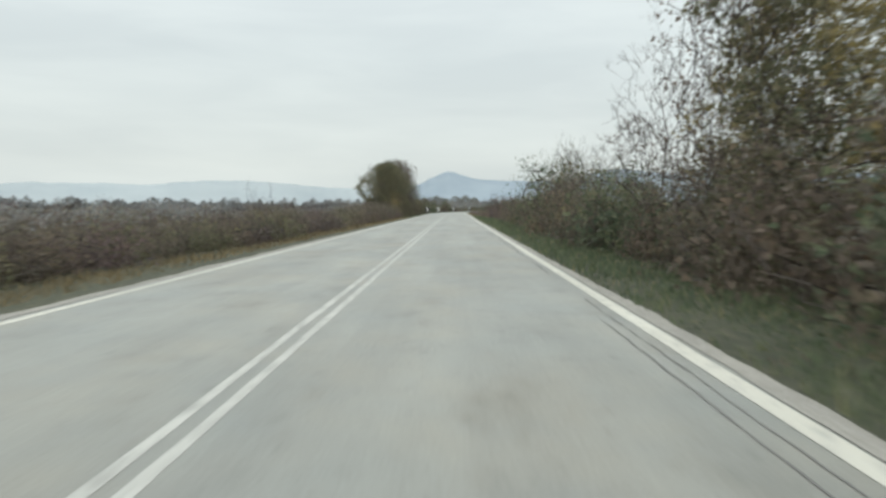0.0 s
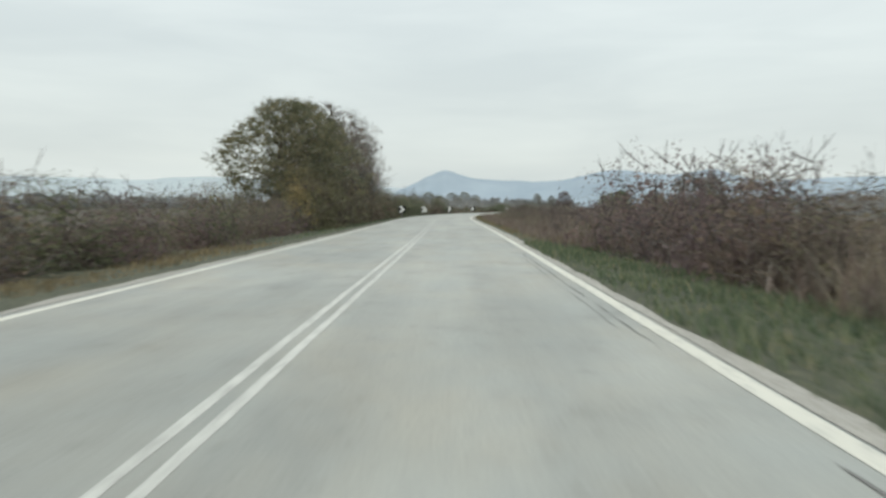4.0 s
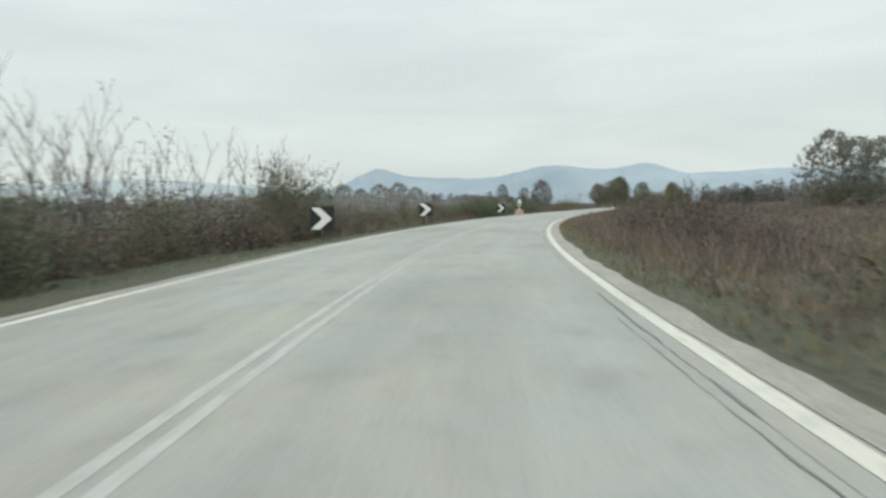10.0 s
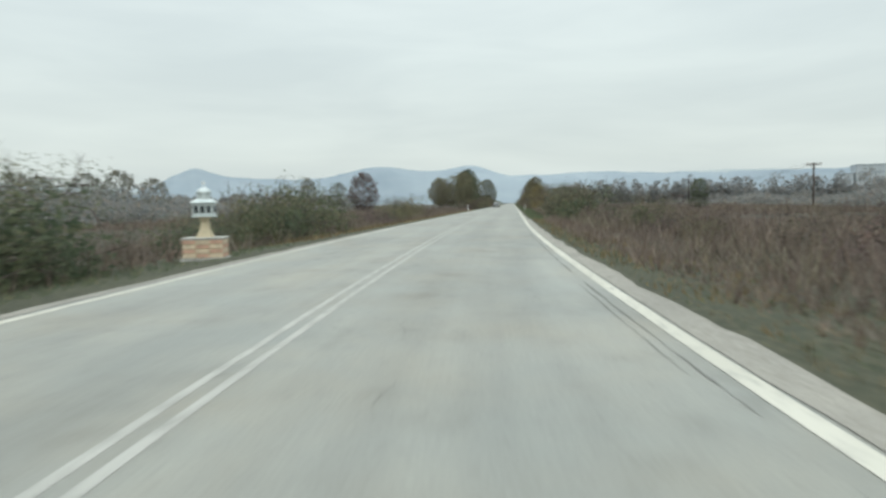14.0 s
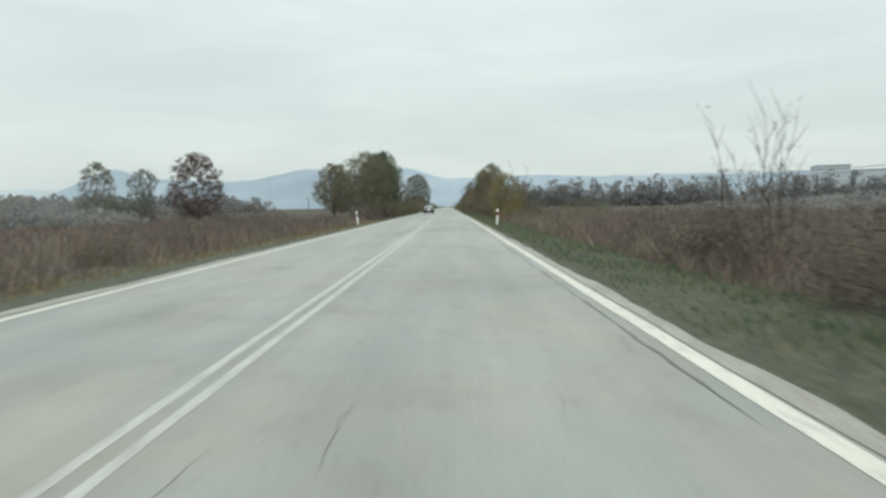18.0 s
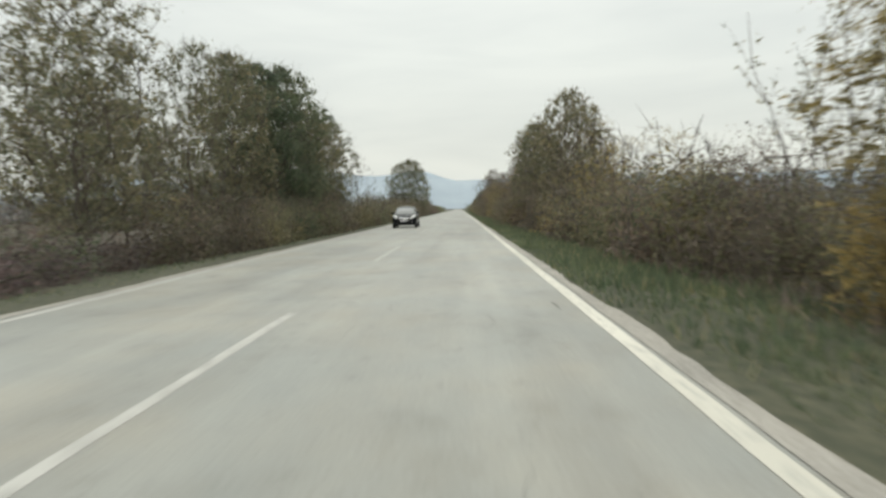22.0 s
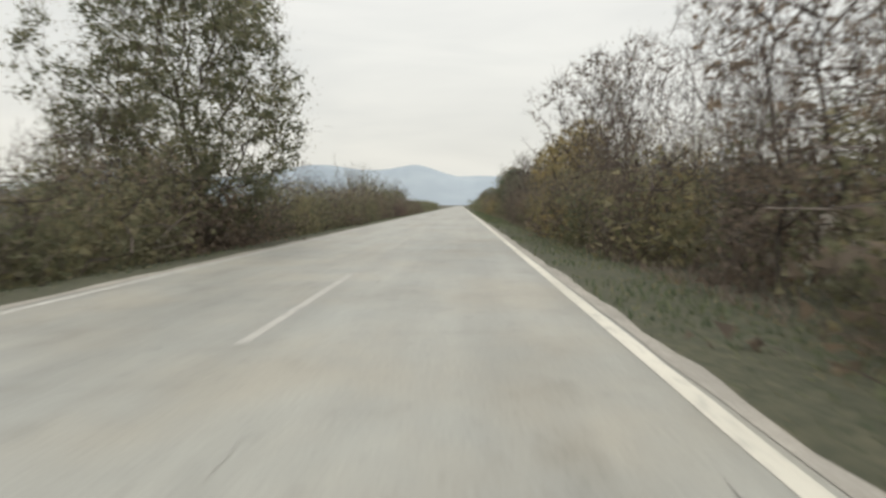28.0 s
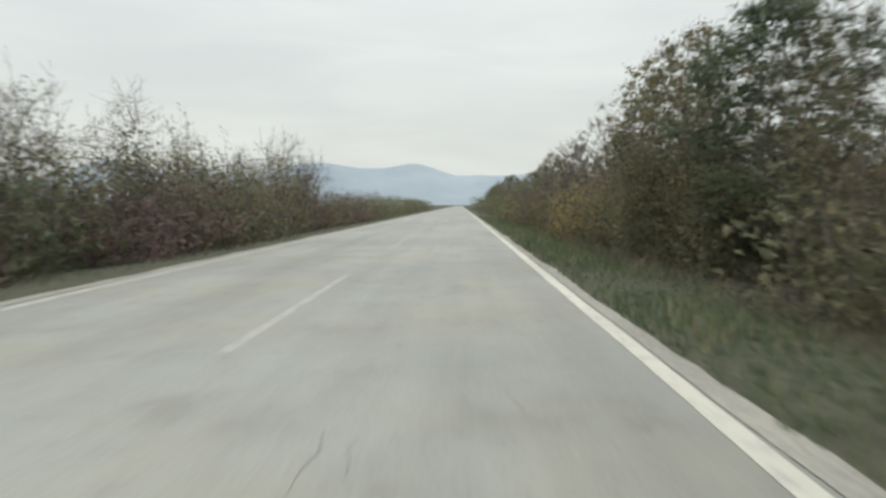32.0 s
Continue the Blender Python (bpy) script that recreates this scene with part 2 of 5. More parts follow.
def child(name, mesh, parent, label=""):
    ob = new(name, mesh)
    ob.parent = parent
    return tagged(ob, label)


def part(name, bm, material, parent, label="", smooth=False):
    """Links a bmesh as one mesh object under a thing or a part."""
    me = bpy.data.meshes.new(name)
    bm.to_mesh(me)
    bm.free()
    me.materials.append(material)
    if smooth:
        me.polygons.foreach_set("use_smooth", np.ones(len(me.polygons), dtype=bool))
    return child(name, me, parent, label)


def box(size, at=(0, 0, 0), bevel=0.0, m=None):
    bm = bmesh.new()
    bmesh.ops.create_cube(bm, size=1.0)
    bmesh.ops.scale(bm, vec=size, verts=bm.verts)
    if bevel:
        bmesh.ops.bevel(bm, geom=bm.edges[:], offset=bevel, segments=2, affect="EDGES", profile=0.6)
    bmesh.ops.translate(bm, vec=at, verts=bm.verts)
    if m:
        bmesh.ops.transform(bm, matrix=m, verts=bm.verts)
    return bm


def lathe(profile, sides=16, at=(0, 0, 0), square=False):
    """A turned shape from (radius, height) pairs; with square, four flat sides."""
    bm = bmesh.new()
    n, turn = (4, math.pi / 4) if square else (sides, 0)
    rings = []
    for r, z in profile:
        rings.append([bm.verts.new((at[0] + r * math.cos(turn + k * math.tau / n), at[1] + r * math.sin(turn + k * math.tau / n), at[2] + z)) for k in range(n)])
    for a, b in zip(rings, rings[1:]):
        for k in range(n):
            bm.faces.new((a[k], a[(k + 1) % n], b[(k + 1) % n], b[k]))
    bm.faces.new(rings[0][::-1])
    bm.faces.new(rings[-1])
    return bm


def strip(name, s0, s1, step, lats, heights, material, jitter=None, lift=0.0):
    """A band that follows the road: its cross-section is given by offsets and heights."""
    st = np.arange(s0, s1 + step * 0.5, step)
    th = np.interp(st, ROAD_S, ROAD_TH)
    cx, cy = np.interp(st, ROAD_S, ROAD_X), np.interp(st, ROAD_S, ROAD_Y)
    verts, uvs, n = [], [], len(lats)
    for i, s in enumerate(st):
        for j, (u, z) in enumerate(zip(lats, heights)):
            if jitter and jitter[j]:
                u = u + jitter[j] * noise.noise((s * 0.6, j * 7.3, 1.7)) + 0.5 * jitter[j] * noise.noise((s * 2.3, j * 3.1, 8.2))
            verts.append((cx[i] + u * math.cos(th[i]), cy[i] - u * math.sin(th[i]), z + lift))
            uvs.append((u, s))
    faces = [(i * n + j, i * n + j + 1, (i + 1) * n + j + 1, (i + 1) * n + j) for i in range(len(st) - 1) for j in range(n - 1)]
    return mesh_from(name, verts, faces, material, uvs)


# ---- the ground, the road and its markings ----
LINE_L, LINE_R = -3.552, 3.620
ROAD_END = 1480
bm = bmesh.new()
bmesh.ops.create_grid(bm, x_segments=60, y_segments=60, size=4400)
me = bpy.data.meshes.new("ground")
bm.to_mesh(me)
bm.free()
me.materials.append(FIELD)
ground = tagged(new("ground", me), "brown dry fields reaching to the hazy horizon", "ground", kind="structure")
ground.location = (200, 900, -0.42)

road = tagged(new("road", strip("road", -55, ROAD_END, 1.0, (LINE_L - 0.35, -1.8, 0, 1.8, LINE_R + 0.24), (-0.02, -0.006, 0.0, -0.006, -0.02), ASPHALT)),
              "pale grey worn two-lane asphalt road", "road", kind="structure")
for side, name in ((-1, "verge_west"), (1, "verge_east")):
    line = LINE_L - 0.3 if side < 0 else LINE_R + 0.22
    lats = [line, line + side * 0.45, line + side * 1.4, line + side * 2.6, line + side * 4.5, line + side * 9.0]
    zs = [-0.024, -0.03, -0.10, -0.24, -0.34, -0.46]
    if side < 0:
        lats, zs = lats[::-1], zs[::-1]
    tagged(new(name, strip(name, -55, ROAD_END, 1.5, lats, zs, SOIL, jitter=[0.0 if abs(v - line) < 0.2 else 0.25 for v in lats])),
           "sloping earth verge with sparse grass beside the road", "verge", kind="structure")
    for s0, s1, reach in ((-55, 700, 0.14),) if side < 0 else ((-55, 97, 0.10), (97, 304, 0.26), (304, 700, 0.10)):
        lats, zs, jit = [line - side * 0.10, line + side * reach], [-0.013, -0.018], [0.03, 0.10]
        if side < 0:
            lats, zs, jit = lats[::-1], zs[::-1], jit[::-1]
        tagged(new("gravel_shoulder", strip("gravel_shoulder", s0, s1, 0.5, lats, zs, GRAVEL, jitter=jit)),
               "pale crumbling gravel edge along the asphalt", "shoulder", kind="structure")


def painted(s):
    """The centre marking wanders a little from the road's middle."""
    return float(np.interp(s, (0, 120, 250, 300, 330, 352, 393, 410), (0.03, 0.0, -0.05, -0.06, -0.05, 0.03, 0.05, 0.0)))


def marking(name, s0, s1, u, width, material, label, centre=False):
    n = max(8, int((s1 - s0) / 1.0))
    verts, uvs = [], []
    for i in range(n + 1):
        s = s0 + (s1 - s0) * i / n
        for k in (-0.5, 0.5):
            v = u + k * width + (painted(s) if centre else 0) + 0.012 * noise.noise((s * 0.6, k, u)) + 0.008 * noise.noise((s * 2.5, k, u))
            p = along(s, v)
            verts.append((p.x, p.y, -0.0045 * abs(v) + 0.002))
            uvs.append((v, s))
    faces = [(2 * i, 2 * i + 1, 2 * i + 3, 2 * i + 2) for i in range(n)]
    return child(name, mesh_from(name, verts, faces, material, uvs), road, label)


marking("edge_line", -55, 1200, LINE_R, 0.165, PAINT, "wide white painted edge line")
marking("edge_line", -55, 392, LINE_L, 0.15, PAINT, "white painted edge line")
marking("edge_line", 392, 1200, LINE_L, 0.14, FADED, "faded white painted edge line")
DASH_FROM = 393.0
for s0, s1, coat in ((-55, 96, WORN), (96, 236, PALE), (236, 338, FADED), (338, DASH_FROM, WORN)):
    for u in (-0.10, 0.10):
        marking("centre_line", s0, s1, u, 0.092, coat, "one of two worn white centre lines", True)
for end in [404.1, 419.4, 439.6, 459.1, 473.2, 487.3] + [501.4 + 14.1 * k for k in range(34)]:
    marking("centre_dash", end - 6.7, end, 0.0, 0.12, FADED if end < 470 else FAINT, "faded white centre dash")


# cracks in the asphalt, as dark sunken seams
def crack(seed, s0, u, length, width=0.03, drift=0.05):
    """A jagged seam that runs roughly along the road; drift is how far it strays at each step."""
    rng = random.Random(seed)
    n = max(4, int(length / 0.16))
    verts, faces, w, home, off = [], [], width, u, 0.0
    for i in range(n + 1):
        s = s0 + length * (i + (rng.uniform(-0.3, 0.3) if 0 < i < n else 0)) / n
        off = 0.6 * off + rng.gauss(0, drift * 0.5)
        u = home + off
        w = max(0.004, min(width * 1.4, w + rng.gauss(0, width * 0.35))) * (1.0 if 0 < i < n else 0.2)
        for k in (-0.5, 0.5):
            v = along(s, u + k * w)
            verts.append((v.x, v.y, -0.0045 * abs(u) + 0.004))
    for i in range(n):
        faces.append((2 * i, 2 * i + 1, 2 * i + 3, 2 * i + 2))
    return child("crack", mesh_from("crack", verts, faces, SEAM), road)


rng = random.Random(77)
s = -4.0
while s < 395:
    length = rng.uniform(5, 16)
    if not 100 < s < 118:
        crack(rng.randrange(9999), s, LINE_R - rng.uniform(0.22, 0.28), length, 0.022, 0.012)
        if rng.random() < 0.6:
            crack(rng.randrange(9999), s + 1, LINE_R - rng.uniform(0.36, 0.42), length * 0.8, 0.014, 0.012)
    s += length * rng.uniform(0.95, 1.25)
for s0, s1, n in ((52, 66, 9), (120, 140, 5), (205, 275, 40), (290, 338, 32), (395, 425, 8), (480, 590, 18)):
    for _ in range(n):
        c0, u0 = rng.uniform(s0, s1), rng.choice((0.9, 2.6)) + rng.gauss(0, 0.35)
        crack(rng.randrange(9999), c0, u0, rng.uniform(0.4, 1.2), 0.006, 0.07)
for s0, u in ((62, 3.2), (142, 3.3), (222, 3.25), (235, 3.15), (241, 3.3), (404, 3.3), (487, 3.2), (505, 3.3), (530, 3.25), (574, 3.2)):
    crack(rng.randrange(9999), s0, u, rng.uniform(0.6, 1.2), 0.055, 0.05)


# ---- plants ----
def limbs_mesh(name, limbs, material):
    verts, faces = [], []
    for p, q, r0, r1, level in limbs:
        d = (q - p).normalized()
        a = d.orthogonal().normalized()
        b = d.cross(a)
        n = 7 if level == 0 else (4 if level == 1 and r0 > 0.03 else 3)
        i = len(verts)
        if level >= 3 or (level == 2 and r0 < 0.03):
            w = (a * math.cos(i) + b * math.sin(i)) * 1.9
            verts += [p - w * r0, p + w * r0, q + w * r1, q - w * r1]
            faces.append((i, i + 1, i + 2, i + 3))
            continue
        for c, r in ((p, r0), (q, r1)):
            for k in range(n):
                w = k * math.tau / n
                verts.append(c + a * (math.cos(w) * r) + b * (math.sin(w) * r))
        for k in range(n):
            faces.append((i + k, i + (k + 1) % n, i + n + (k + 1) % n, i + n + k))
    return mesh_from(name, [tuple(v) for v in verts], faces, material)


def leaves_mesh(name, centres, size, rng, material, slim=0.55, around=None):
    """A cloud of small pointed leaves; with around, they turn their faces away from that point."""
    n = len(centres)
    c = np.array(centres, dtype=float).reshape(n, 3)
    g = np.random.RandomState(rng.randrange(10 ** 6))
    d = g.normal(size=(n, 3))
    d[:, 2] *= 0.7
    if around is not None:
        out = c - np.array(around)
        out /= np.linalg.norm(out, axis=1)[:, None] + 1e-6
        d -= out * (d * out).sum(1)[:, None] * 0.7
    d /= np.linalg.norm(d, axis=1)[:, None] + 1e-9
    e = np.cross(d, out + 0.5 * g.normal(size=(n, 3))) if around is not None else np.cross(d, g.normal(size=(n, 3)))
    e /= np.linalg.norm(e, axis=1)[:, None] + 1e-9
    ln = size * g.uniform(0.6, 1.35, n)[:, None]
    v = np.empty((n, 3, 3))
    v[:, 0], v[:, 1], v[:, 2] = c - e * ln * slim * 0.5, c + e * ln * slim * 0.5, c + d * ln
    return mesh_from(name, v.reshape(-1, 3).tolist(), np.arange(n * 3).reshape(n, 3).tolist(), material)


def skeleton(roots, targets, balance=0.45):
    """Joins the targets to the roots by short ways, as a plant does: nodes, their parents and how many tips each one feeds."""
    pts = np.array(targets, dtype=float)
    nodes, parents, run = [], [], []
    for p, parent in roots:
        nodes.append(np.array(p, dtype=float))
        parents.append(parent)
        run.append(0.0 if parent < 0 else run[parent] + float(np.linalg.norm(nodes[-1] - nodes[parent])))
    best, who = np.full(len(pts), 1e9), np.zeros(len(pts), dtype=int)

    def offer(j):
        v = pts - nodes[j]
        d = np.linalg.norm(v, axis=1) + 1e-6
        cost = d * (1 + 0.9 * np.maximum(0, -v[:, 2] / d)) + balance * run[j]
        closer = cost < best
        best[closer], who[closer] = cost[closer], j

    for j in range(len(nodes)):
        offer(j)
    left = np.ones(len(pts), dtype=bool)
    for _ in range(len(pts)):
        i = int(np.argmin(np.where(left, best, 1e9)))
        left[i] = False
        nodes.append(pts[i])
        parents.append(int(who[i]))
        run.append(run[parents[-1]] + float(np.linalg.norm(nodes[-1] - nodes[parents[-1]])))
        offer(len(nodes) - 1)
    weight, kids = [0] * len(nodes), [0] * len(nodes)
    for j in range(len(nodes) - 1, -1, -1):
        weight[j] = max(1, weight[j])
        if parents[j] >= 0:
            weight[parents[j]] += weight[j]
            kids[parents[j]] += 1
    return nodes, parents, weight, kids


def limbs_of(rng, nodes, parents, weight, thin, bend):
    """Limbs from a skeleton: thick where many tips are fed, long ones bent."""
    limbs = []
    for j, k in enumerate(parents):
        if k < 0:
            continue
        a, b = Vector(nodes[k]), Vector(nodes[j])
        r0, r1 = thin * min(weight[k], weight[j] * 1.6) ** 0.5, thin * weight[j] ** 0.5
        n = 3 if (b - a).length > bend * 2 else 2 if (b - a).length > bend else 1
        p = a
        for i in range(n):
            f = (i + 1) / n
            q = a.lerp(b, f)
            if i < n - 1:
                q += Vector((rng.gauss(0, 1), rng.gauss(0, 1), rng.gauss(-0.6, 0.8))) * (b - a).length * 0.05
            ra, rb = r0 + (r1 - r0) * i / n, r0 + (r1 - r0) * f
            limbs.append((p, q, ra, rb, 0 if rb > thin * 9 else 1 if rb > thin * 3.2 else 3))
            p = q
    return limbs


def twigs_of(rng, limbs, tips, count, length, r):
    """Fine twigs at the tips."""
    for p, d in tips:
        for _ in range(count):
            o = (d + Vector((rng.gauss(0, 0.55), rng.gauss(0, 0.55), rng.gauss(0.3, 0.4)))).normalized()
            q = p + o * length * rng.uniform(0.5, 1.4)
            limbs.append((p, q, r, r * 0.4, 3))
            if count > 3:
                s = p.lerp(q, 0.5)
                e = s + (o + Vector((rng.gauss(0, 0.7), rng.gauss(0, 0.7), 0.2))).normalized() * length * 0.5
                limbs.append((s, e, r * 0.7, r * 0.3, 3))


LIBRARY = {}


def plant(kind, name, label, category, limbs, leaf_sets, height, bark=BARK):
    """Keeps one plant of unit height: a thing with its trunk and crown as parts."""
    k = 1.0 / height
    parts = []
    big = [l for l in limbs if l[4] <= 1]
    small = [l for l in limbs if l[4] > 1]
    if big:
        parts.append(("trunk" if category == "tree" else "woody_base", limbs_mesh("trunk", big, bark)))
    if small:
        parts.append(("branchwork", limbs_mesh("branchwork", small, TWIG)))
    for pname, me in leaf_sets:
        parts.append((pname, me))
    for _, me in parts:
        me.transform(Matrix.Scale(k, 4))
    LIBRARY.setdefault(kind, []).append((name, label, category, parts))


def place(kind, rng, at, height, widen=1.0, group=""):
    name, label, category, parts = LIBRARY[kind][rng.randrange(len(LIBRARY[kind]))]
    root = tagged(new(name), label, category, group)
    w = height * widen
    root.matrix_world = Matrix.LocRotScale(at, Euler((rng.gauss(0, 0.03), rng.gauss(0, 0.03), rng.uniform(0, math.tau))), (w, w, height))
    for pname, me in parts:
        tagged(child(pname, me, root), kind="" if pname == "trunk" else "stuff")
    return root


def make_tree(kind, seed, label, leaf, height=8.0, width=0.4, low=0.12, n=260, leaves=22, size=0.075, core=3, twigs=3, leaf2=None, peak=0.42, gather=0.027, keep=0.9, lumps=0.5, bole=0.55, inner=0.018):
    """A crown of uneven outline, filled with limbs that run together into the trunk; leaves hang in tufts at the twigs."""
    rng = random.Random(seed)
    trunk, p = [], Vector((0, 0, 0))
    for k in range(9):
        trunk.append((tuple(p), k - 1))
        p = p + Vector((rng.gauss(0, 0.012), rng.gauss(0, 0.012), 1 / 8 * bole)) * height
    targets = []
    while len(targets) < n:
        t, a = rng.random(), rng.uniform(0, math.tau)
        z = low + (1 - low) * t
        f = t / peak * 0.5 if t < peak else 0.5 + (t - peak) / (1 - peak) * 0.5
        reach = width * height * math.sqrt(max(0.0, 1 - (2 * f - 1) ** 2)) * (0.82 + lumps * noise.noise((1.5 * math.cos(a), 1.5 * math.sin(a), 3.2 * z + seed * 1.7)))
        r = reach * rng.random() ** 0.42
        if rng.random() < 0.35 + 0.65 * reach / (width * height):
            targets.append((r * math.cos(a), r * math.sin(a), (z + 0.03 * rng.random()) * height))
    nodes, parents, weight, kids = skeleton(trunk, targets)
    thin = 0.0042 * height / 8
    limbs = limbs_of(rng, nodes, parents, weight, thin, 0.09 * height)
    tips = [(Vector(nodes[j]), (Vector(nodes[j]) - Vector(nodes[parents[j]])).normalized()) for j in range(9, len(nodes)) if not kids[j]]
    twigs_of(rng, limbs, tips, twigs, 0.055 * height, thin * 0.8)
    sets = []
    if leaves:
        first, second, deep = [], [], []
        for j in range(9, len(nodes)):
            if weight[j] > 3 or rng.random() > keep:
                continue
            p = Vector(nodes[j])
            into = second if leaf2 and noise.noise((p.x * 0.5, p.y * 0.5, p.z * 0.5 + seed)) > 0.14 else first
            w = gather * height * rng.uniform(0.7, 1.3)
            for _ in range(leaves):
                into.append((p.x + rng.gauss(0, w), p.y + rng.gauss(0, w), p.z + rng.gauss(0.2, 0.7) * w))
            w *= 0.5
            for _ in range(round(core * 1.35)):
                deep.append((p.x + rng.gauss(0, w), p.y + rng.gauss(0, w), p.z + rng.gauss(0, 0.7) * w))
        middle = (0, 0, height * (0.3 + 0.35 * low))
        sets.append(("crown", leaves_mesh("crown", first, size, rng, LEAF[leaf], 0.6, middle)))
        if second:
            sets.append(("autumn_foliage", leaves_mesh("autumn_foliage", second, size, rng, LEAF[leaf2], 0.6, middle)))
        if deep:
            sets.append(("inner_foliage", leaves_mesh("inner_foliage", deep, inner * height, rng, LEAF[leaf], 0.75)))
    plant(kind, "tree", label, "tree", limbs, sets, height)


def make_bush(kind, seed, label, leaf, leaf2=None, height=2.5, width=1.7, leaves=1700, size=0.055, core=520, n=80, twigs=3, shoots=10, domes=8, name="bush"):
    """Several leafy domes of unequal height round a few stems, with shoots that stand out of them."""
    rng = random.Random(seed)
    heads, targets = [], []
    for k in range(domes):
        a, r = k * 2.4 + rng.gauss(0, 0.3), width * 0.72 * math.sqrt((k + 0.3) / domes)
        top = height * rng.uniform(0.55, 1.0) * (1.0 - 0.25 * r / width)
        size_k = width * rng.uniform(0.34, 0.52)
        heads.append((Vector((r * math.cos(a), r * math.sin(a), max(0.1, top - size_k * 0.9))), size_k, top))

    def on_dome(depth):
        c, r, top = heads[rng.randrange(domes)]
        v = Vector((rng.gauss(0, 1), rng.gauss(0, 1), rng.gauss(0.35, 1))).normalized()
        q = c + v * r * (1 - depth * rng.random()) * (1 + 0.35 * noise.noise(v * 1.7 + c))
        if v.z < 0.15:
            q.z = rng.uniform(0.05, max(0.12, q.z))
        return Vector((q.x, q.y, max(0.05, q.z)))

    for _ in range(n):
        targets.append(tuple(on_dome(0.5)))
    roots = []
    for k in range(7):
        a, r = rng.uniform(0, math.tau), width * 0.5 * math.sqrt(rng.random())
        roots.append(((r * math.cos(a), r * math.sin(a), 0.0), -1))
    nodes, parents, weight, kids = skeleton(roots, targets, 0.15)
    limbs = limbs_of(rng, nodes, parents, weight, 0.0042, 0.5)
    tips = [(Vector(nodes[j]), (Vector(nodes[j]) - Vector(nodes[parents[j]])).normalized()) for j in range(7, len(nodes)) if not kids[j]]
    twigs_of(rng, limbs, tips, twigs, 0.11 * height, 0.0034)
    for _ in range(shoots):
        p, d = tips[rng.randrange(len(tips))]
        up = (d * 0.6 + Vector((rng.gauss(0, 0.25), rng.gauss(0, 0.25), 1.0))).normalized()
        length = height * rng.uniform(0.10, 0.26)
        q = p + up * length
        limbs.append((p, q, 0.0046, 0.002, 3))
        for f in (0.35, 0.6):
            side = (up + Vector((rng.gauss(0, 0.6), rng.gauss(0, 0.6), 0.2))).normalized()
            limbs.append((p.lerp(q, f), p.lerp(q, f) + side * length * 0.4, 0.003, 0.0016, 3))
    first, second = [], []
    while len(first) + len(second) < leaves:
        c = on_dome(0.3)
        into = second if leaf2 and noise.noise((c.x * 0.9, c.y * 0.9, c.z * 0.9 + seed * 0.37)) > 0.12 else first
        for _ in range(rng.choice((3, 5, 8))):
            into.append((c.x + rng.gauss(0, 0.08), c.y + rng.gauss(0, 0.08), max(0.03, c.z + rng.gauss(0, 0.06))))
    middle = (0, 0, height * 0.25)
    sets = [("foliage", leaves_mesh("foliage", first or second[:9], size, rng, LEAF[leaf], 0.6, middle))]
    if second:
        sets.append(("autumn_foliage", leaves_mesh("autumn_foliage", second, size, rng, LEAF[leaf2], 0.6, middle)))
    if core:
        deep = []
        for _ in range(core):
            q = on_dome(0.7)
            deep.append((q.x * 0.85, q.y * 0.85, max(0.06, q.z * rng.uniform(0.3, 0.9))))
        sets.append(("inner_foliage", leaves_mesh("inner_foliage", deep, 0.10 + 0.008 * height, rng, LEAF[leaf], 0.75)))
    heights = sorted(p[2] for p in first + second)
    plant(kind, name, label, "bush", limbs, sets, heights[int(len(heights) * 0.95)], TWIG)


def make_sapling(kind, seed, label, leaf, height=4.0, stems=7, leaves=320, size=0.12):
    rng = random.Random(seed)
    base = []
    for k in range(stems):
        a, r = rng.uniform(0, math.tau), rng.uniform(0, 0.7)
        base.append(((r * math.cos(a), r * math.sin(a), 0), (rng.gauss(0, 0.16), rng.gauss(0, 0.16), 1), height * rng.uniform(0.6, 1.0), 0.021))
    limbs, pts = [], []
    for b, d, length, r in base:
        p, d = Vector(b), Vector(d).normalized()
        for k in range(6):
            q = p + d * (length / 6)
            limbs.append((p, q, r, r * 0.82, 1))
            if k > 1:
                for _ in range(2):
                    a = rng.uniform(0, math.tau)
                    o = (d + Vector((math.cos(a), math.sin(a), 0.3)) * 0.55).normalized()
                    e = q + o * length * rng.uniform(0.1, 0.25)
                    limbs.append((q, e, r * 0.5, r * 0.2, 2))
                    for j in range(max(1, leaves // (stems * 8))):
                        f = rng.random()
                        c = q.lerp(e, f)
                        pts.append((c.x + rng.gauss(0, 0.07), c.y + rng.gauss(0, 0.07), c.z + rng.gauss(0, 0.07)))
            d = (d + Vector((rng.gauss(0, 0.08), rng.gauss(0, 0.08), 0))).normalized()
            p, r = q, r * 0.82
    plant(kind, "sapling", label, "sapling", limbs, [("foliage", leaves_mesh("foliage", pts, size, rng, LEAF[leaf], 0.45))] if leaves else [], height, TWIG)


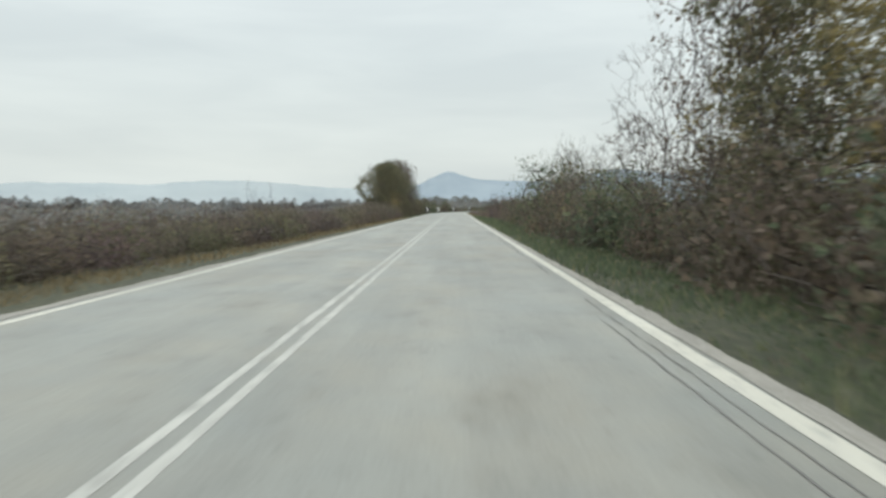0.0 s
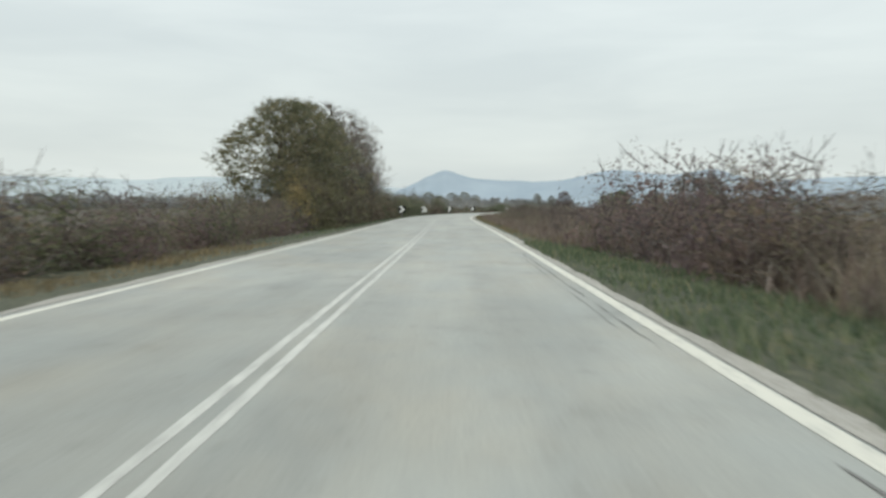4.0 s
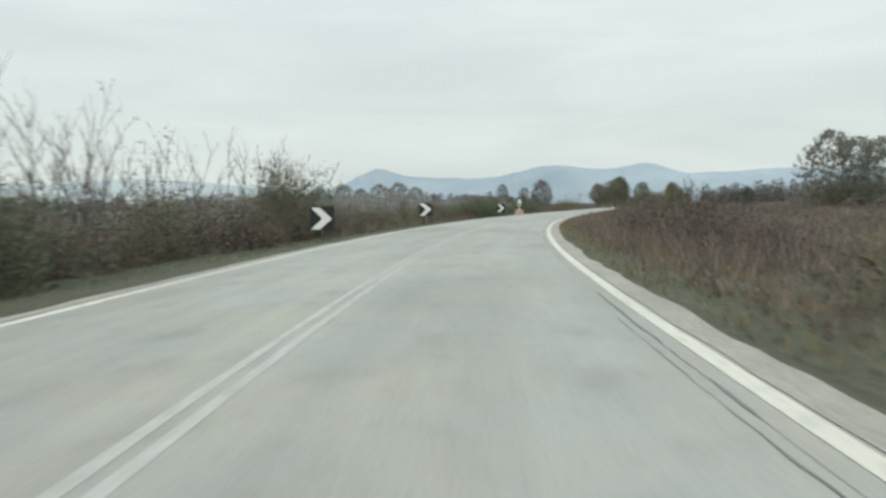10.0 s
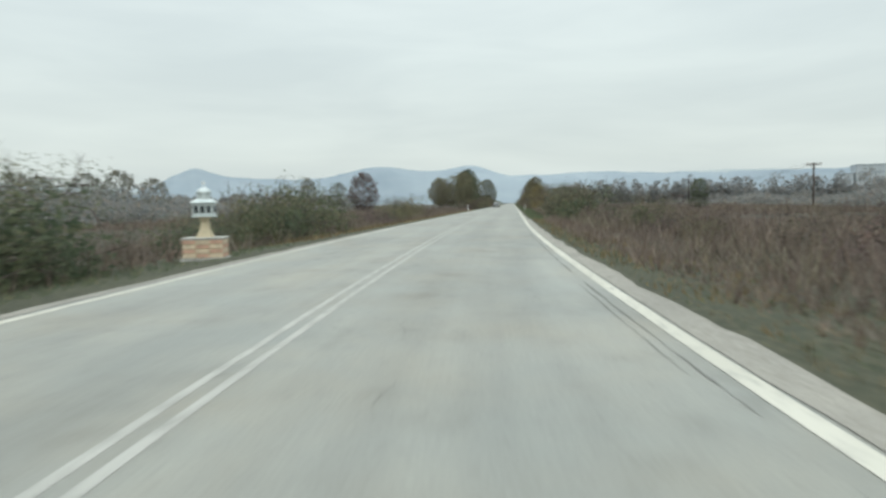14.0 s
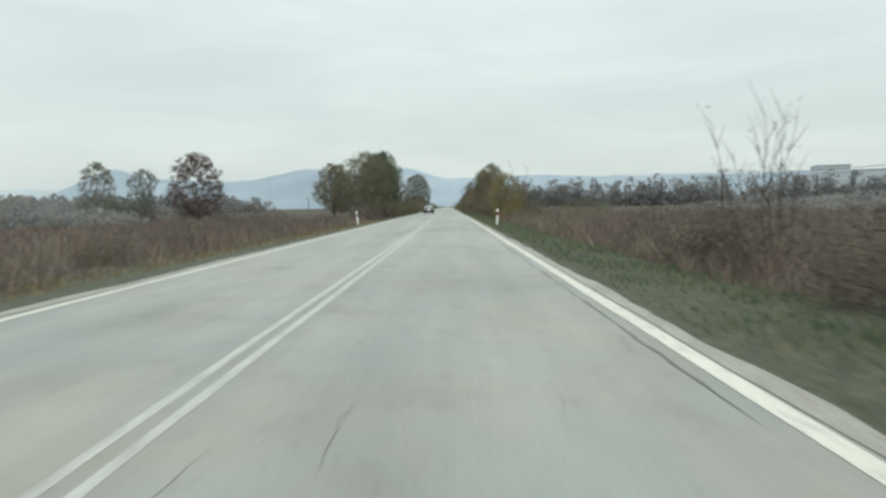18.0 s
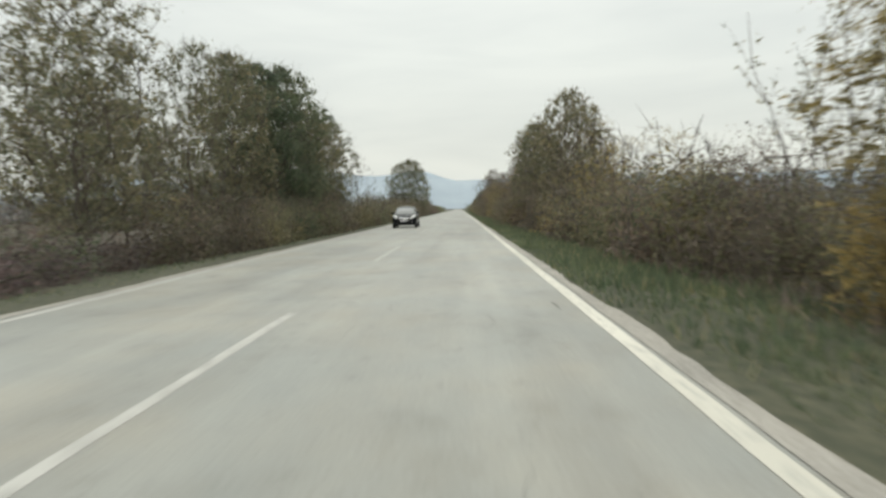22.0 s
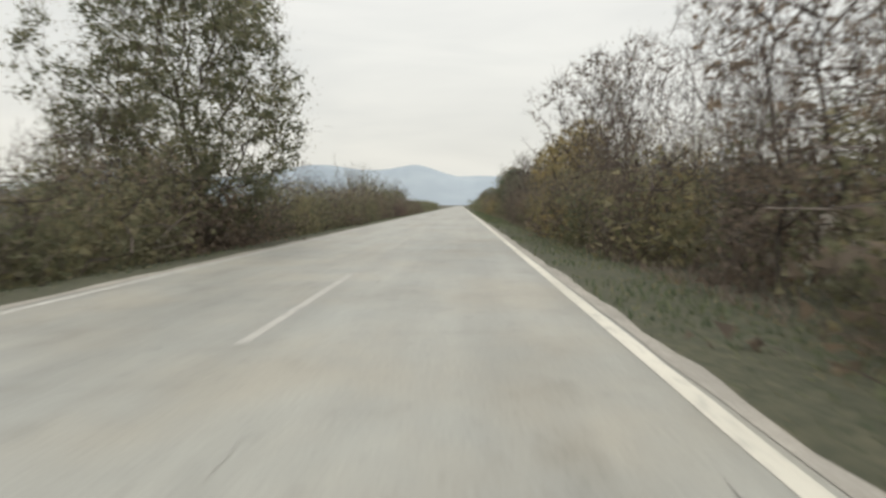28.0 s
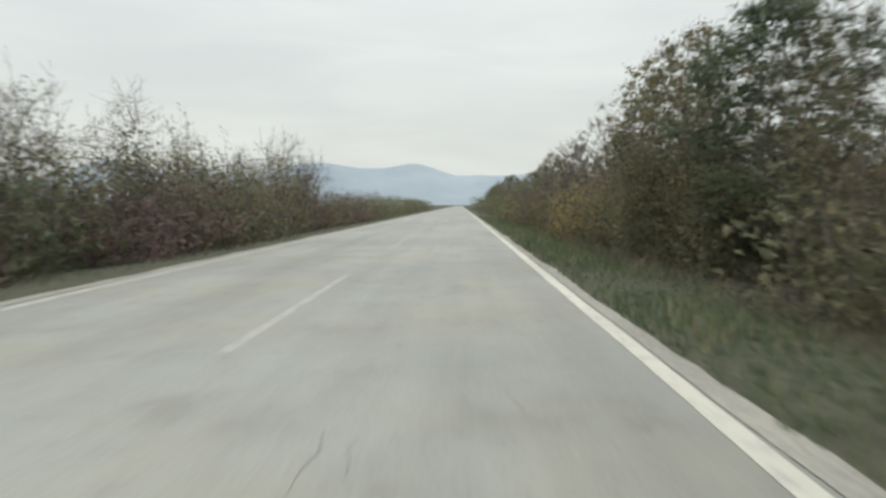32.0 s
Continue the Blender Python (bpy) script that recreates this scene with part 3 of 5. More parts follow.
for i in range(3):
    make_tree("olive_tree", 11 + i, "tall autumn tree with thinning olive-brown leaves", "olive", 8, 0.34, 0.12, 600, 22, 0.078, 8, leaf2="brown")
    make_bush("brown_bush", 31 + i, "dense brown autumn thicket with bare twigs", "brown", "olive", 2.5, 1.8, 1700, 0.055, 900, shoots=14, name="thicket")
    make_bush("olive_bush", 41 + i, "dense olive-green roadside bush turning brown", "olive", "brown", 2.5, 1.7, 1800, 0.055, 1000, shoots=8)
for i in range(2):
    make_tree("yellow_tree", 51 + i, "autumn tree with yellow and olive leaves", "yellow", 7, 0.38, 0.05, 620, 22, 0.072, 8, leaf2="olive")
    make_tree("sparse_tree", 61 + i, "thin grey tree keeping few brown leaves", "brown", 8, 0.33, 0.12, 520, 9, 0.062, 2, 4, keep=0.8, lumps=0.8)
    make_tree("bare_tree", 66 + i, "bare grey tree without any leaves", "brown", 8, 0.33, 0.15, 400, 0, 0.06, 0, 5, lumps=0.8)
    make_tree("slender_tree", 64 + i, "slender twiggy tree with the last brown leaves", "brown", 8, 0.2, 0.1, 260, 7, 0.065, 0, 5, leaf2="pale", keep=0.8, lumps=0.9, peak=0.55)
    make_tree("open_tree", 68 + i, "tall open tree with grey-green thinning leaves", "olive", 9, 0.42, 0.1, 720, 18, 0.078, 5, 4, leaf2="pale", lumps=0.8)
    make_bush("yellow_bush", 71 + i, "autumn bush with yellow and olive leaves", "yellow", "olive", 2.6, 1.6, 1800, 0.055, 900)
    make_bush("green_bush", 76 + i, "dull green leafy roadside bush", "green", "olive", 2.4, 1.7, 1900, 0.055, 1100, shoots=5)
    make_bush("plum_bush", 81 + i, "low purple-brown thicket of dry twigs", "plum", "brown", 2.2, 2.0, 1500, 0.055, 850, shoots=16, name="thicket")
    make_bush("low_scrub", 83 + i, "low dry scrub of brown twigs", "plum", "brown", 2.2, 2.2, 800, 0.09, 260, 40, 2, 6, name="thicket")
    make_bush("far_scrub", 88 + i, "distant olive-brown roadside bush", "olive", "brown", 2.4, 2.0, 700, 0.11, 240, 30, 2, 4)
    make_bush("twiggy_bush", 86 + i, "bare twiggy shrub with few brown leaves", "brown", None, 2.8, 1.5, 700, 0.05, 60, 170, 5, 40, name="shrub")
    make_bush("tall_bush", 171 + i, "tall ragged bush with olive and brown leaves", "olive", "brown", 5.0, 1.9, 3600, 0.062, 2000, 140, 3, 26, 12, name="tall_bush")
    make_bush("tall_yellow", 181 + i, "tall ragged bush with yellowing leaves", "yellow", "olive", 5.0, 1.9, 3600, 0.062, 2000, 140, 3, 26, 12, name="tall_bush")
    make_bush("tall_twiggy", 191 + i, "tall bare thicket of upright twigs", "brown", "plum", 5.0, 1.8, 2000, 0.055, 200, 260, 5, 60, 12, name="shrub")
    make_sapling("sapling", 91 + i, "slender saplings with sparse pale leaves", "pale", 4.0, 8, 640, 0.085)
    make_sapling("bare_sapling", 96 + i, "slender bare saplings with last leaves", "brown", 3.6, 9, 160, 0.065)
make_tree("round_tree", 101, "round dense dark olive roadside tree", "olive", 8, 0.5, 0.02, 1200, 28, 0.072, 16, leaf2="green", peak=0.36, lumps=0.35, inner=0.014)
# the field trees wear the leaf colour that has haze painted in
make_tree("field_tree", 102, "broad tree standing in the fields, leaves painted grey-green for haze", "hazy", 8, 0.46, 0.03, 700, 14, 0.11, 13, peak=0.4)
make_tree("field_tree", 107, "broad tree standing in the fields, leaves painted grey-green for haze", "hazy", 8, 0.42, 0.05, 700, 14, 0.11, 13, peak=0.5, lumps=0.7)
make_tree("plum_tree", 103, "round field tree with purple-brown leaves", "plum", 7, 0.46, 0.06, 850, 22, 0.088, 11, peak=0.42)
make_tree("full_tree", 105, "tall dense roadside tree with olive-green leaves", "olive", 9.5, 0.42, 0.03, 1500, 34, 0.062, 16, leaf2="pale", peak=0.56, lumps=0.45, inner=0.012)
make_tree("green_tree", 106, "tall dark green leafy roadside tree", "green", 9, 0.36, 0.04, 900, 22, 0.088, 11, leaf2="pine", peak=0.45)
make_tree("pine", 104, "dark green evergreen tree by the road", "pine", 9, 0.27, 0.04, 700, 22, 0.088, 11, peak=0.3)


def earth(u):
    """The height of the verge or the field at an offset from the road's middle."""
    d = abs(u) - 4.0
    return float(np.interp(d, (0, 0.45, 1.4, 2.6, 4.5, 9.0), (-0.024, -0.03, -0.10, -0.24, -0.34, -0.42)))


def row(seed, s0, s1, u0, u1, spacing, kinds, h0, h1, widen=1.0, group=""):
    """Plants set unevenly along a stretch of the road."""
    rng = random.Random(seed)
    s = s0
    while s < s1:
        u = rng.uniform(u0, u1)
        p = along(s + rng.uniform(-0.4, 0.4) * spacing, u, earth(u) - 0.03)
        swell = 0.5 + 0.9 * noise.noise((s * 0.16, seed * 3.7, 0.5))
        tall = h0 + (h1 - h0) * (0.55 * swell + 0.45 * rng.random()) * 1.1
        place(rng.choice(kinds), rng, p, tall, widen * rng.uniform(0.85, 1.2), group)
        s += spacing * rng.uniform(0.75, 1.25)


def scrub(name, label, kind, spans):
    """Far scrub that nobody could count, as one mass of leaves: spans of (seed, s0, s1, u0, u1, spacing, low, high, widen)."""
    chunks = []
    stock = [np.array([v.co for me in (m for _, m in parts if m.name.startswith(("foliage", "autumn", "inner"))) for v in me.vertices]) for _, _, _, parts in LIBRARY[kind]]
    for seed, s0, s1, u0, u1, spacing, low, high, widen in spans:
        rng = random.Random(seed)
        s = s0
        while s < s1:
            u, a, h = rng.uniform(u0, u1), rng.uniform(0, math.tau), rng.uniform(low, high)
            p = along(s + rng.uniform(-0.4, 0.4) * spacing, u, earth(u) - 0.03)
            v = stock[rng.randrange(len(stock))]
            w = h * widen * rng.uniform(0.85, 1.2)
            chunks.append(np.stack([p.x + w * (v[:, 0] * math.cos(a) - v[:, 1] * math.sin(a)), p.y + w * (v[:, 0] * math.sin(a) + v[:, 1] * math.cos(a)), p.z + h * v[:, 2]], 1))
            s += spacing * rng.uniform(0.75, 1.25)
    v = np.concatenate(chunks)
    me = mesh_from(name, v.tolist(), np.arange(len(v)).reshape(-1, 3).tolist(), LEAF["olive" if kind == "far_scrub" else "plum"])
    return tagged(new(name, me), label, "scrub", kind="stuff")


def one(seed, kind, s, u, h, widen=1.0):
    return place(kind, random.Random(seed), along(s, u, earth(u) - 0.04), h, widen)


# west side, from the start
row(1, -8, 64, -9.2, -7.4, 1.9, ("brown_bush", "plum_bush", "olive_bush"), 1.2, 1.8, 1.3, "hedge west of the road")
row(3, 64.9, 119.6, -9.3, -7.5, 2.4, ("brown_bush", "plum_bush", "olive_bush"), 1.7, 2.4, 1.1, "hedge west of the road")
one(4, "bare_sapling", 45.6, -11, 3.2)
one(5, "round_tree", 123.6, -10.2, 9.3, 1.3)
one(505, "olive_tree", 127.5, -10.4, 9.5, 1.05)
one(506, "olive_tree", 132.0, -10.8, 10.2, 1.0)
one(507, "tall_bush", 121.0, -10.0, 5.6, 0.9)
row(116, 117, 133, -9.6, -8.2, 3.0, ("tall_yellow", "tall_bush"), 3.2, 4.4, 0.9)
row(6, 134, 153, -12, -8.8, 4.2, ("olive_tree", "sparse_tree", "sparse_tree"), 9.0, 11.0, 0.9, "trees west of the road")
row(106, 152, 168, -11, -8.4, 3.6, ("olive_tree", "sparse_tree", "sparse_tree", "bare_tree"), 10.0, 12.2, 0.9, "trees west of the road")
row(7, 139, 174, -15, -12, 7.0, ("bare_tree", "sparse_tree"), 8.0, 10.0, 1.0)
row(107, 132, 171, -10.5, -9, 4.4, ("tall_bush", "tall_yellow", "tall_twiggy"), 3.0, 4.2, 0.8)
row(8, 117, 174, -8.4, -7.4, 2.2, ("olive_bush", "brown_bush", "olive_bush"), 2.4, 3.6, 0.8, "bushes under the trees")
one(9, "pine", 160.1, -9.5, 6.0, 1.1)
row(10, 172, 194, -8.6, -7.0, 2.0, ("green_bush", "olive_bush", "green_bush"), 2.2, 3.2, 0.95)
row(11, 192, 216, -9.0, -7.3, 2.1, ("brown_bush", "green_bush", "olive_bush"), 1.7, 2.4, 1.0)
row(12, 187.5, 200, -10.0, -8.0, 2.8, ("bare_sapling", "bare_sapling", "sapling"), 4.2, 5.2)
row(412, 199, 207, -10.0, -8.4, 2.4, ("bare_sapling", "sapling"), 3.4, 4.3)
row(112, 211, 217, -9.6, -8.2, 2.6, ("green_bush", "tall_bush"), 3.2, 3.9, 0.8)
row(113, 218, 246, -9.8, -8.4, 4.6, ("green_bush", "olive_bush", "tall_bush"), 1.2, 2.1, 1.0)
row(13, 212.8, 262, -9.4, -7.8, 2.2, ("plum_bush", "brown_bush", "olive_bush"), 0.9, 1.6, 1.2, "low hedge west of the bend")
row(15, 256, 267.5, -8.4, -7.2, 1.7, ("green_bush",), 2.1, 2.7, 0.95)
row(380, 280, 291, -9.0, -7.8, 2.4, ("green_bush", "olive_bush"), 1.8, 2.6, 0.9)
one(280, "green_bush", 285.5, -8.4, 2.7, 0.8)
row(281, 246, 262, -9.6, -8.0, 2.4, ("green_bush", "olive_bush", "green_bush"), 1.5, 2.2, 0.95)
row(16, 271.6, 316.2, -9.4, -7.8, 3.0, ("plum_bush", "brown_bush", "green_bush"), 0.9, 1.4, 1.3)
row(17, 316, 336, -9.4, -7.4, 2.6, ("green_bush", "sapling", "olive_bush"), 1.7, 2.4)
row(18, 334.5, 397.3, -10.5, -8.2, 4.2, ("plum_bush", "brown_bush"), 0.8, 1.2, 1.6)
one(19, "open_tree", 416.0, -9.2, 8.7, 0.95)
one(219, "open_tree", 420.5, -11.5, 8.2, 0.9)
one(220, "open_tree", 425.0, -8.9, 8.6, 0.75)
one(221, "olive_tree", 430.5, -9.2, 9.2, 0.95)
one(222, "green_tree", 435.0, -9.6, 9.8, 0.95)
one(223, "green_tree", 439.5, -9.0, 10.4, 0.9)
one(224, "olive_tree", 443.5, -9.4, 9.6, 1.0)
row(20, 447.5, 458, -10.6, -8.8, 3.2, ("olive_tree", "olive_tree", "open_tree"), 8.2, 9.4, 0.95, "trees west of the straight road")
row(21, 417, 456, -7.4, -6.2, 2.2, ("olive_bush", "brown_bush", "green_bush"), 1.7, 2.6, 0.9, "bushes under the trees")
row(122, 405, 417, -9, -7.6, 2.4, ("plum_bush", "green_bush"), 1.3, 2.0, 1.1)
row(121, 428, 456, -10.5, -9, 3.4, ("tall_bush", "tall_twiggy", "tall_bush"), 3.4, 4.6, 0.85)
row(22, 425, 461.1, -16, -13, 5.0, ("olive_tree", "sparse_tree"), 6.5, 8.5, 1.0)
row(23, 456, 527, -7.8, -6.2, 2.1, ("olive_bush", "brown_bush", "olive_bush"), 2.3, 2.9, 0.9, "hedge west of the straight road")
one(24, "bare_tree", 481.0, -10.5, 8.4, 1.0)
one(25, "bare_tree", 482.4, -13.5, 6.0, 1.0)
row(26, 476.3, 527, -10, -8.5, 6.0, ("sapling", "twiggy_bush", "tall_bush"), 3.0, 4.0)
one(27, "full_tree", 526.5, -7.0, 10.4, 1.08)
row(127, 522, 531, -9.5, -7.8, 2.6, ("tall_bush",), 3.8, 4.8, 0.8)
row(28, 527, 577, -7.8, -6.2, 2.1, ("brown_bush", "olive_bush", "olive_bush"), 2.2, 3.0, 0.95, "hedge west of the straight road")
one(29, "bare_tree", 555.4, -9.5, 4.9, 1.1)
row(30, 566, 590, -9.4, -7.4, 1.8, ("sapling", "sapling", "bare_sapling"), 4.5, 5.8)
row(31, 588, 625, -9.4, -7.6, 3.0, ("sapling", "tall_bush", "tall_twiggy"), 4.0, 5.3, 0.9)
row(283, 583, 612, -9.2, -7.8, 3.0, ("tall_bush", "olive_bush", "green_bush"), 2.9, 3.8, 0.85)
row(32, 575, 640, -8.0, -6.4, 2.4, ("olive_bush", "brown_bush", "plum_bush"), 1.9, 2.7, 1.0, "hedge west of the straight road")

# east side, from the start
row(40, 9, 25, 8.6, 11, 5.6, ("open_tree", "yellow_tree", "sparse_tree"), 7.2, 8.6, 0.9, "trees east of the road")
one(41, "bare_tree", 26.0, 8.8, 7.5, 1.0)
one(341, "sparse_tree", 29.5, 9.2, 5.2, 1.0)
one(140, "olive_tree", 14.5, 9.0, 8.4, 0.95)
one(141, "yellow_tree", 18.5, 10.0, 7.2, 0.9)
row(42, 4, 32.4, 6.6, 7.8, 2.1, ("brown_bush", "olive_bush", "green_bush"), 2.1, 3.2, 0.85, "bushes east of the road")
row(142, 6, 24, 8.2, 9.8, 3.4, ("tall_bush", "tall_yellow", "tall_bush"), 3.2, 4.4, 0.8)
row(43, 31.4, 41, 6.8, 8.4, 2.0, ("green_bush", "twiggy_bush", "olive_bush"), 2.0, 2.7, 0.95)
row(44, 40.5, 44.5, 7.7, 8.6, 1.8, ("tall_bush", "green_bush", "tall_twiggy"), 3.9, 4.7, 0.75)
one(344, "tall_twiggy", 36.0, 8.0, 4.2, 0.75)
row(45, 45, 54, 6.8, 8.2, 2.0, ("plum_bush", "brown_bush", "twiggy_bush"), 1.0, 1.5, 1.1)
row(145, 54.5, 63, 7.0, 8.2, 2.0, ("brown_bush", "olive_bush"), 1.9, 2.6, 0.95)
one(46, "sapling", 49.2, 8.2, 4.2)
one(47, "sapling", 51.7, 8.6, 4.0)
row(48, 62.8, 87.2, 7.7, 9.4, 2.2, ("plum_bush", "twiggy_bush", "brown_bush"), 1.6, 2.5, 1.1)
row(49, 87.2, 97.3, 7.8, 9.0, 2.0, ("plum_bush",), 2.6, 3.2, 0.9)
row(50, 97.3, 304.1, 8.0, 11.5, 3.0, ("plum_bush", "low_scrub", "brown_bush", "olive_bush", "low_scrub", "twiggy_bush"), 0.8, 2.0, 1.25, "low thicket east of the bend")
row(250, 134, 153, 8.4, 10.4, 2.4, ("brown_bush", "plum_bush", "twiggy_bush"), 1.3, 1.9, 1.0, "bushes east of the bend")
row(282, 206, 219, 7.6, 9.4, 2.2, ("plum_bush", "brown_bush", "twiggy_bush"), 1.6, 2.2, 1.0, "bushes east of the bend")
row(51, 111.5, 240, 8.0, 11.0, 16.0, ("bare_sapling", "twiggy_bush", "sapling"), 1.4, 1.9)
row(52, 311, 331, 7.2, 8.8, 1.8, ("olive_bush", "brown_bush", "twiggy_bush", "green_bush"), 2.2, 3.1, 0.9, "bushes east of the road")
row(352, 331, 348, 7.4, 9.2, 2.0, ("plum_bush", "brown_bush", "twiggy_bush"), 1.1, 1.7, 1.0, "bushes east of the road")
row(53, 312.2, 342, 8.0, 9.5, 5.0, ("bare_sapling",), 2.8, 3.6)
row(55, 391, 401, 8.0, 9.2, 2.4, ("plum_bush", "olive_bush"), 1.0, 1.5, 1.1)
row(155, 402, 409, 7.8, 9.2, 2.2, ("brown_bush", "olive_bush"), 1.5, 2.0, 0.95)
one(56, "bare_sapling", 405.5, 9.0, 3.4, 1.0)
one(57, "sparse_tree", 397.5, 9.2, 4.5, 1.05)
one(157, "yellow_tree", 403.0, 8.2, 5.0, 1.35)
row(158, 394, 406, 7.6, 8.8, 2.6, ("tall_yellow", "yellow_bush"), 2.3, 3.2, 0.95)
row(58, 409, 428, 6.9, 8.2, 2.0, ("olive_bush", "brown_bush", "olive_bush", "green_bush"), 1.9, 2.7, 0.95)
row(358, 405, 426, 10, 13, 3.0, ("plum_bush", "olive_bush"), 1.8, 2.8, 1.1)
one(59, "sapling", 409.0, 9.6, 6.0, 1.0)
one(60, "tall_yellow", 424.0, 8.0, 4.3, 0.85)
one(359, "tall_yellow", 413.0, 7.8, 3.3, 0.95)
one(160, "sparse_tree", 428.0, 8.2, 5.2, 1.05)
one(161, "bare_tree", 441.5, 9.6, 8.0, 1.0)
row(61, 436, 461, 7.4, 9.2, 3.6, ("olive_tree", "sparse_tree", "olive_tree", "slender_tree"), 6.5, 8.2, 0.95, "trees east of the straight road")
row(162, 462, 498, 8.2, 9.8, 5.5, ("sparse_tree", "yellow_tree", "bare_tree"), 5.4, 7.0, 0.95)
row(62, 427, 464, 6.9, 8.0, 2.1, ("olive_bush", "brown_bush", "yellow_bush"), 2.2, 3.1, 0.85, "bushes under the trees")
row(163, 430, 466, 9, 10.4, 4.4, ("tall_bush", "tall_twiggy", "tall_yellow"), 3.6, 4.8, 0.8)
row(63, 462, 492, 6.9, 8.2, 2.1, ("brown_bush", "yellow_bush", "olive_bush"), 2.2, 3.1, 0.85, "bushes east of the straight road")
row(64, 492, 510, 7.2, 8.6, 2.4, ("tall_yellow", "tall_twiggy", "tall_yellow"), 4.2, 5.4, 0.8)
row(65, 505, 526, 7.3, 8.6, 2.2, ("olive_bush", "brown_bush", "tall_twiggy", "brown_bush"), 2.5, 3.6, 0.85)
row(165, 512, 548, 10.5, 14, 5.0, ("bare_tree", "sparse_tree"), 6.5, 8.2, 0.9)
row(365, 513, 538, 7.2, 8.8, 2.8, ("slender_tree", "sparse_tree", "slender_tree"), 6.4, 7.9, 0.95, "trees east of the straight road")
row(66, 543, 561, 8.8, 11, 4.0, ("yellow_tree", "yellow_tree", "olive_tree"), 5.5, 7.0, 0.95, "trees east of the straight road")
row(67, 522, 552, 6.8, 7.8, 2.1, ("yellow_bush", "brown_bush", "olive_bush"), 2.2, 3.1, 0.85, "bushes under the trees")
row(167, 520, 550, 8.4, 10, 4.0, ("tall_twiggy", "tall_yellow", "tall_bush"), 3.0, 4.2, 0.8)
row(368, 548, 604, 9.6, 12.5, 2.6, ("brown_bush", "olive_bush", "plum_bush"), 2.2, 3.2, 1.05)
row(68, 550, 583, 6.8, 8.4, 2.0, ("brown_bush", "twiggy_bush", "olive_bush"), 1.9, 2.7, 0.9)
row(369, 557, 584, 7.6, 9.4, 4.4, ("slender_tree", "slender_tree", "bare_tree"), 5.2, 6.6, 0.9)
row(69, 555, 582, 7.4, 10, 2.9, ("sapling", "bare_sapling", "sapling"), 4.8, 6.2)
row(70, 586, 599, 7.4, 8.8, 3.0, ("tall_bush",), 4.0, 5.0, 0.9)
one(270, "green_tree", 588.5, 8.8, 5.9, 1.15)
one(271, "olive_tree", 593.0, 8.6, 6.3, 1.1)
one(272, "olive_tree", 597.5, 9.0, 5.9, 1.1)
row(71, 600, 640, 6.9, 8.6, 2.4, ("brown_bush", "olive_bush", "twiggy_bush", "yellow_bush"), 2.3, 3.2, 0.9, "bushes east of the straight road")
row(72, 608.1, 770.3, 9, 12, 9.0, ("olive_tree", "sparse_tree"), 5.0, 6.5)

# trees standing in the fields
for seed, kind, x, y, h, w in ((80, "field_tree", 72, 285, 12.0, 0.95), (81, "field_tree", 82, 291, 11.5, 1.0), (86, "field_tree", 77, 280, 10.5, 1.0), (82, "field_tree", 44, 425, 8.4, 0.8),
                               (83, "field_tree", 50, 415, 7.0, 0.75), (84, "plum_tree", 57, 419, 9.4, 1.1), (87, "field_tree", 47, 421, 3.8, 1.1), (85, "green_tree", 80, 324, 4.2, 1.0)):
    place(kind, random.Random(seed), Vector((x, y, -0.46)), h, w)
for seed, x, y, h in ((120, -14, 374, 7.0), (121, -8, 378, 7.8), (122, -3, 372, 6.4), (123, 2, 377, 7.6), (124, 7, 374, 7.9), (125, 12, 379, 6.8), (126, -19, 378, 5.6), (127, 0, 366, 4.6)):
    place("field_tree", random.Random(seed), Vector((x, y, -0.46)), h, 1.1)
for seed, kind, x, y, h in ((130, "green_bush", 43, 424, 2.6), (131, "green_bush", 47, 419, 3.2), (132, "plum_bush", 50, 414, 2.4), (133, "plum_bush", 56, 418, 2.8), (134, "plum_bush", 60, 421, 2.2),
                            (135, "olive_bush", 69, 283, 4.0), (136, "olive_bush", 75, 286, 4.5), (137, "olive_bush", 80, 284, 4.0)):
    place(kind, random.Random(seed), Vector((x, y, -0.46)), h, 1.1)

scrub("far_hedges", "distant olive-brown hedges along the straight road", "far_scrub", (
    (132, 640, 780, -9.2, -7.6, 3.6, 2.0, 2.8, 1.2), (171, 640, 780, 7.8, 9.6, 3.6, 2.4, 3.4, 1.15), (261, 395, 425, 12, 24, 4.0, 1.5, 2.4, 1.3)))
scrub("field_scrub", "low dry purple-brown scrub in the fields", "low_scrub", (
    (2, 0, 64.9, -13, -10.5, 4.0, 1.3, 1.7, 1.4), (14, 198.6, 265.5, -14, -11, 3.6, 1.0, 1.5, 1.4), (54, 334.5, 389.2, 8.8, 11.5, 4.0, 0.8, 1.2, 1.6),
    (260, 380, 416, -22, -12, 3.5, 1.2, 2.0, 1.3), (262, 345, 400, 12, 26, 3.5, 0.9, 1.6, 1.5), (263, 300, 380, -26, -12, 3.5, 0.9, 1.5, 1.5), (264, 97, 300, 12, 30, 4.5, 0.9, 1.6, 1.5)))



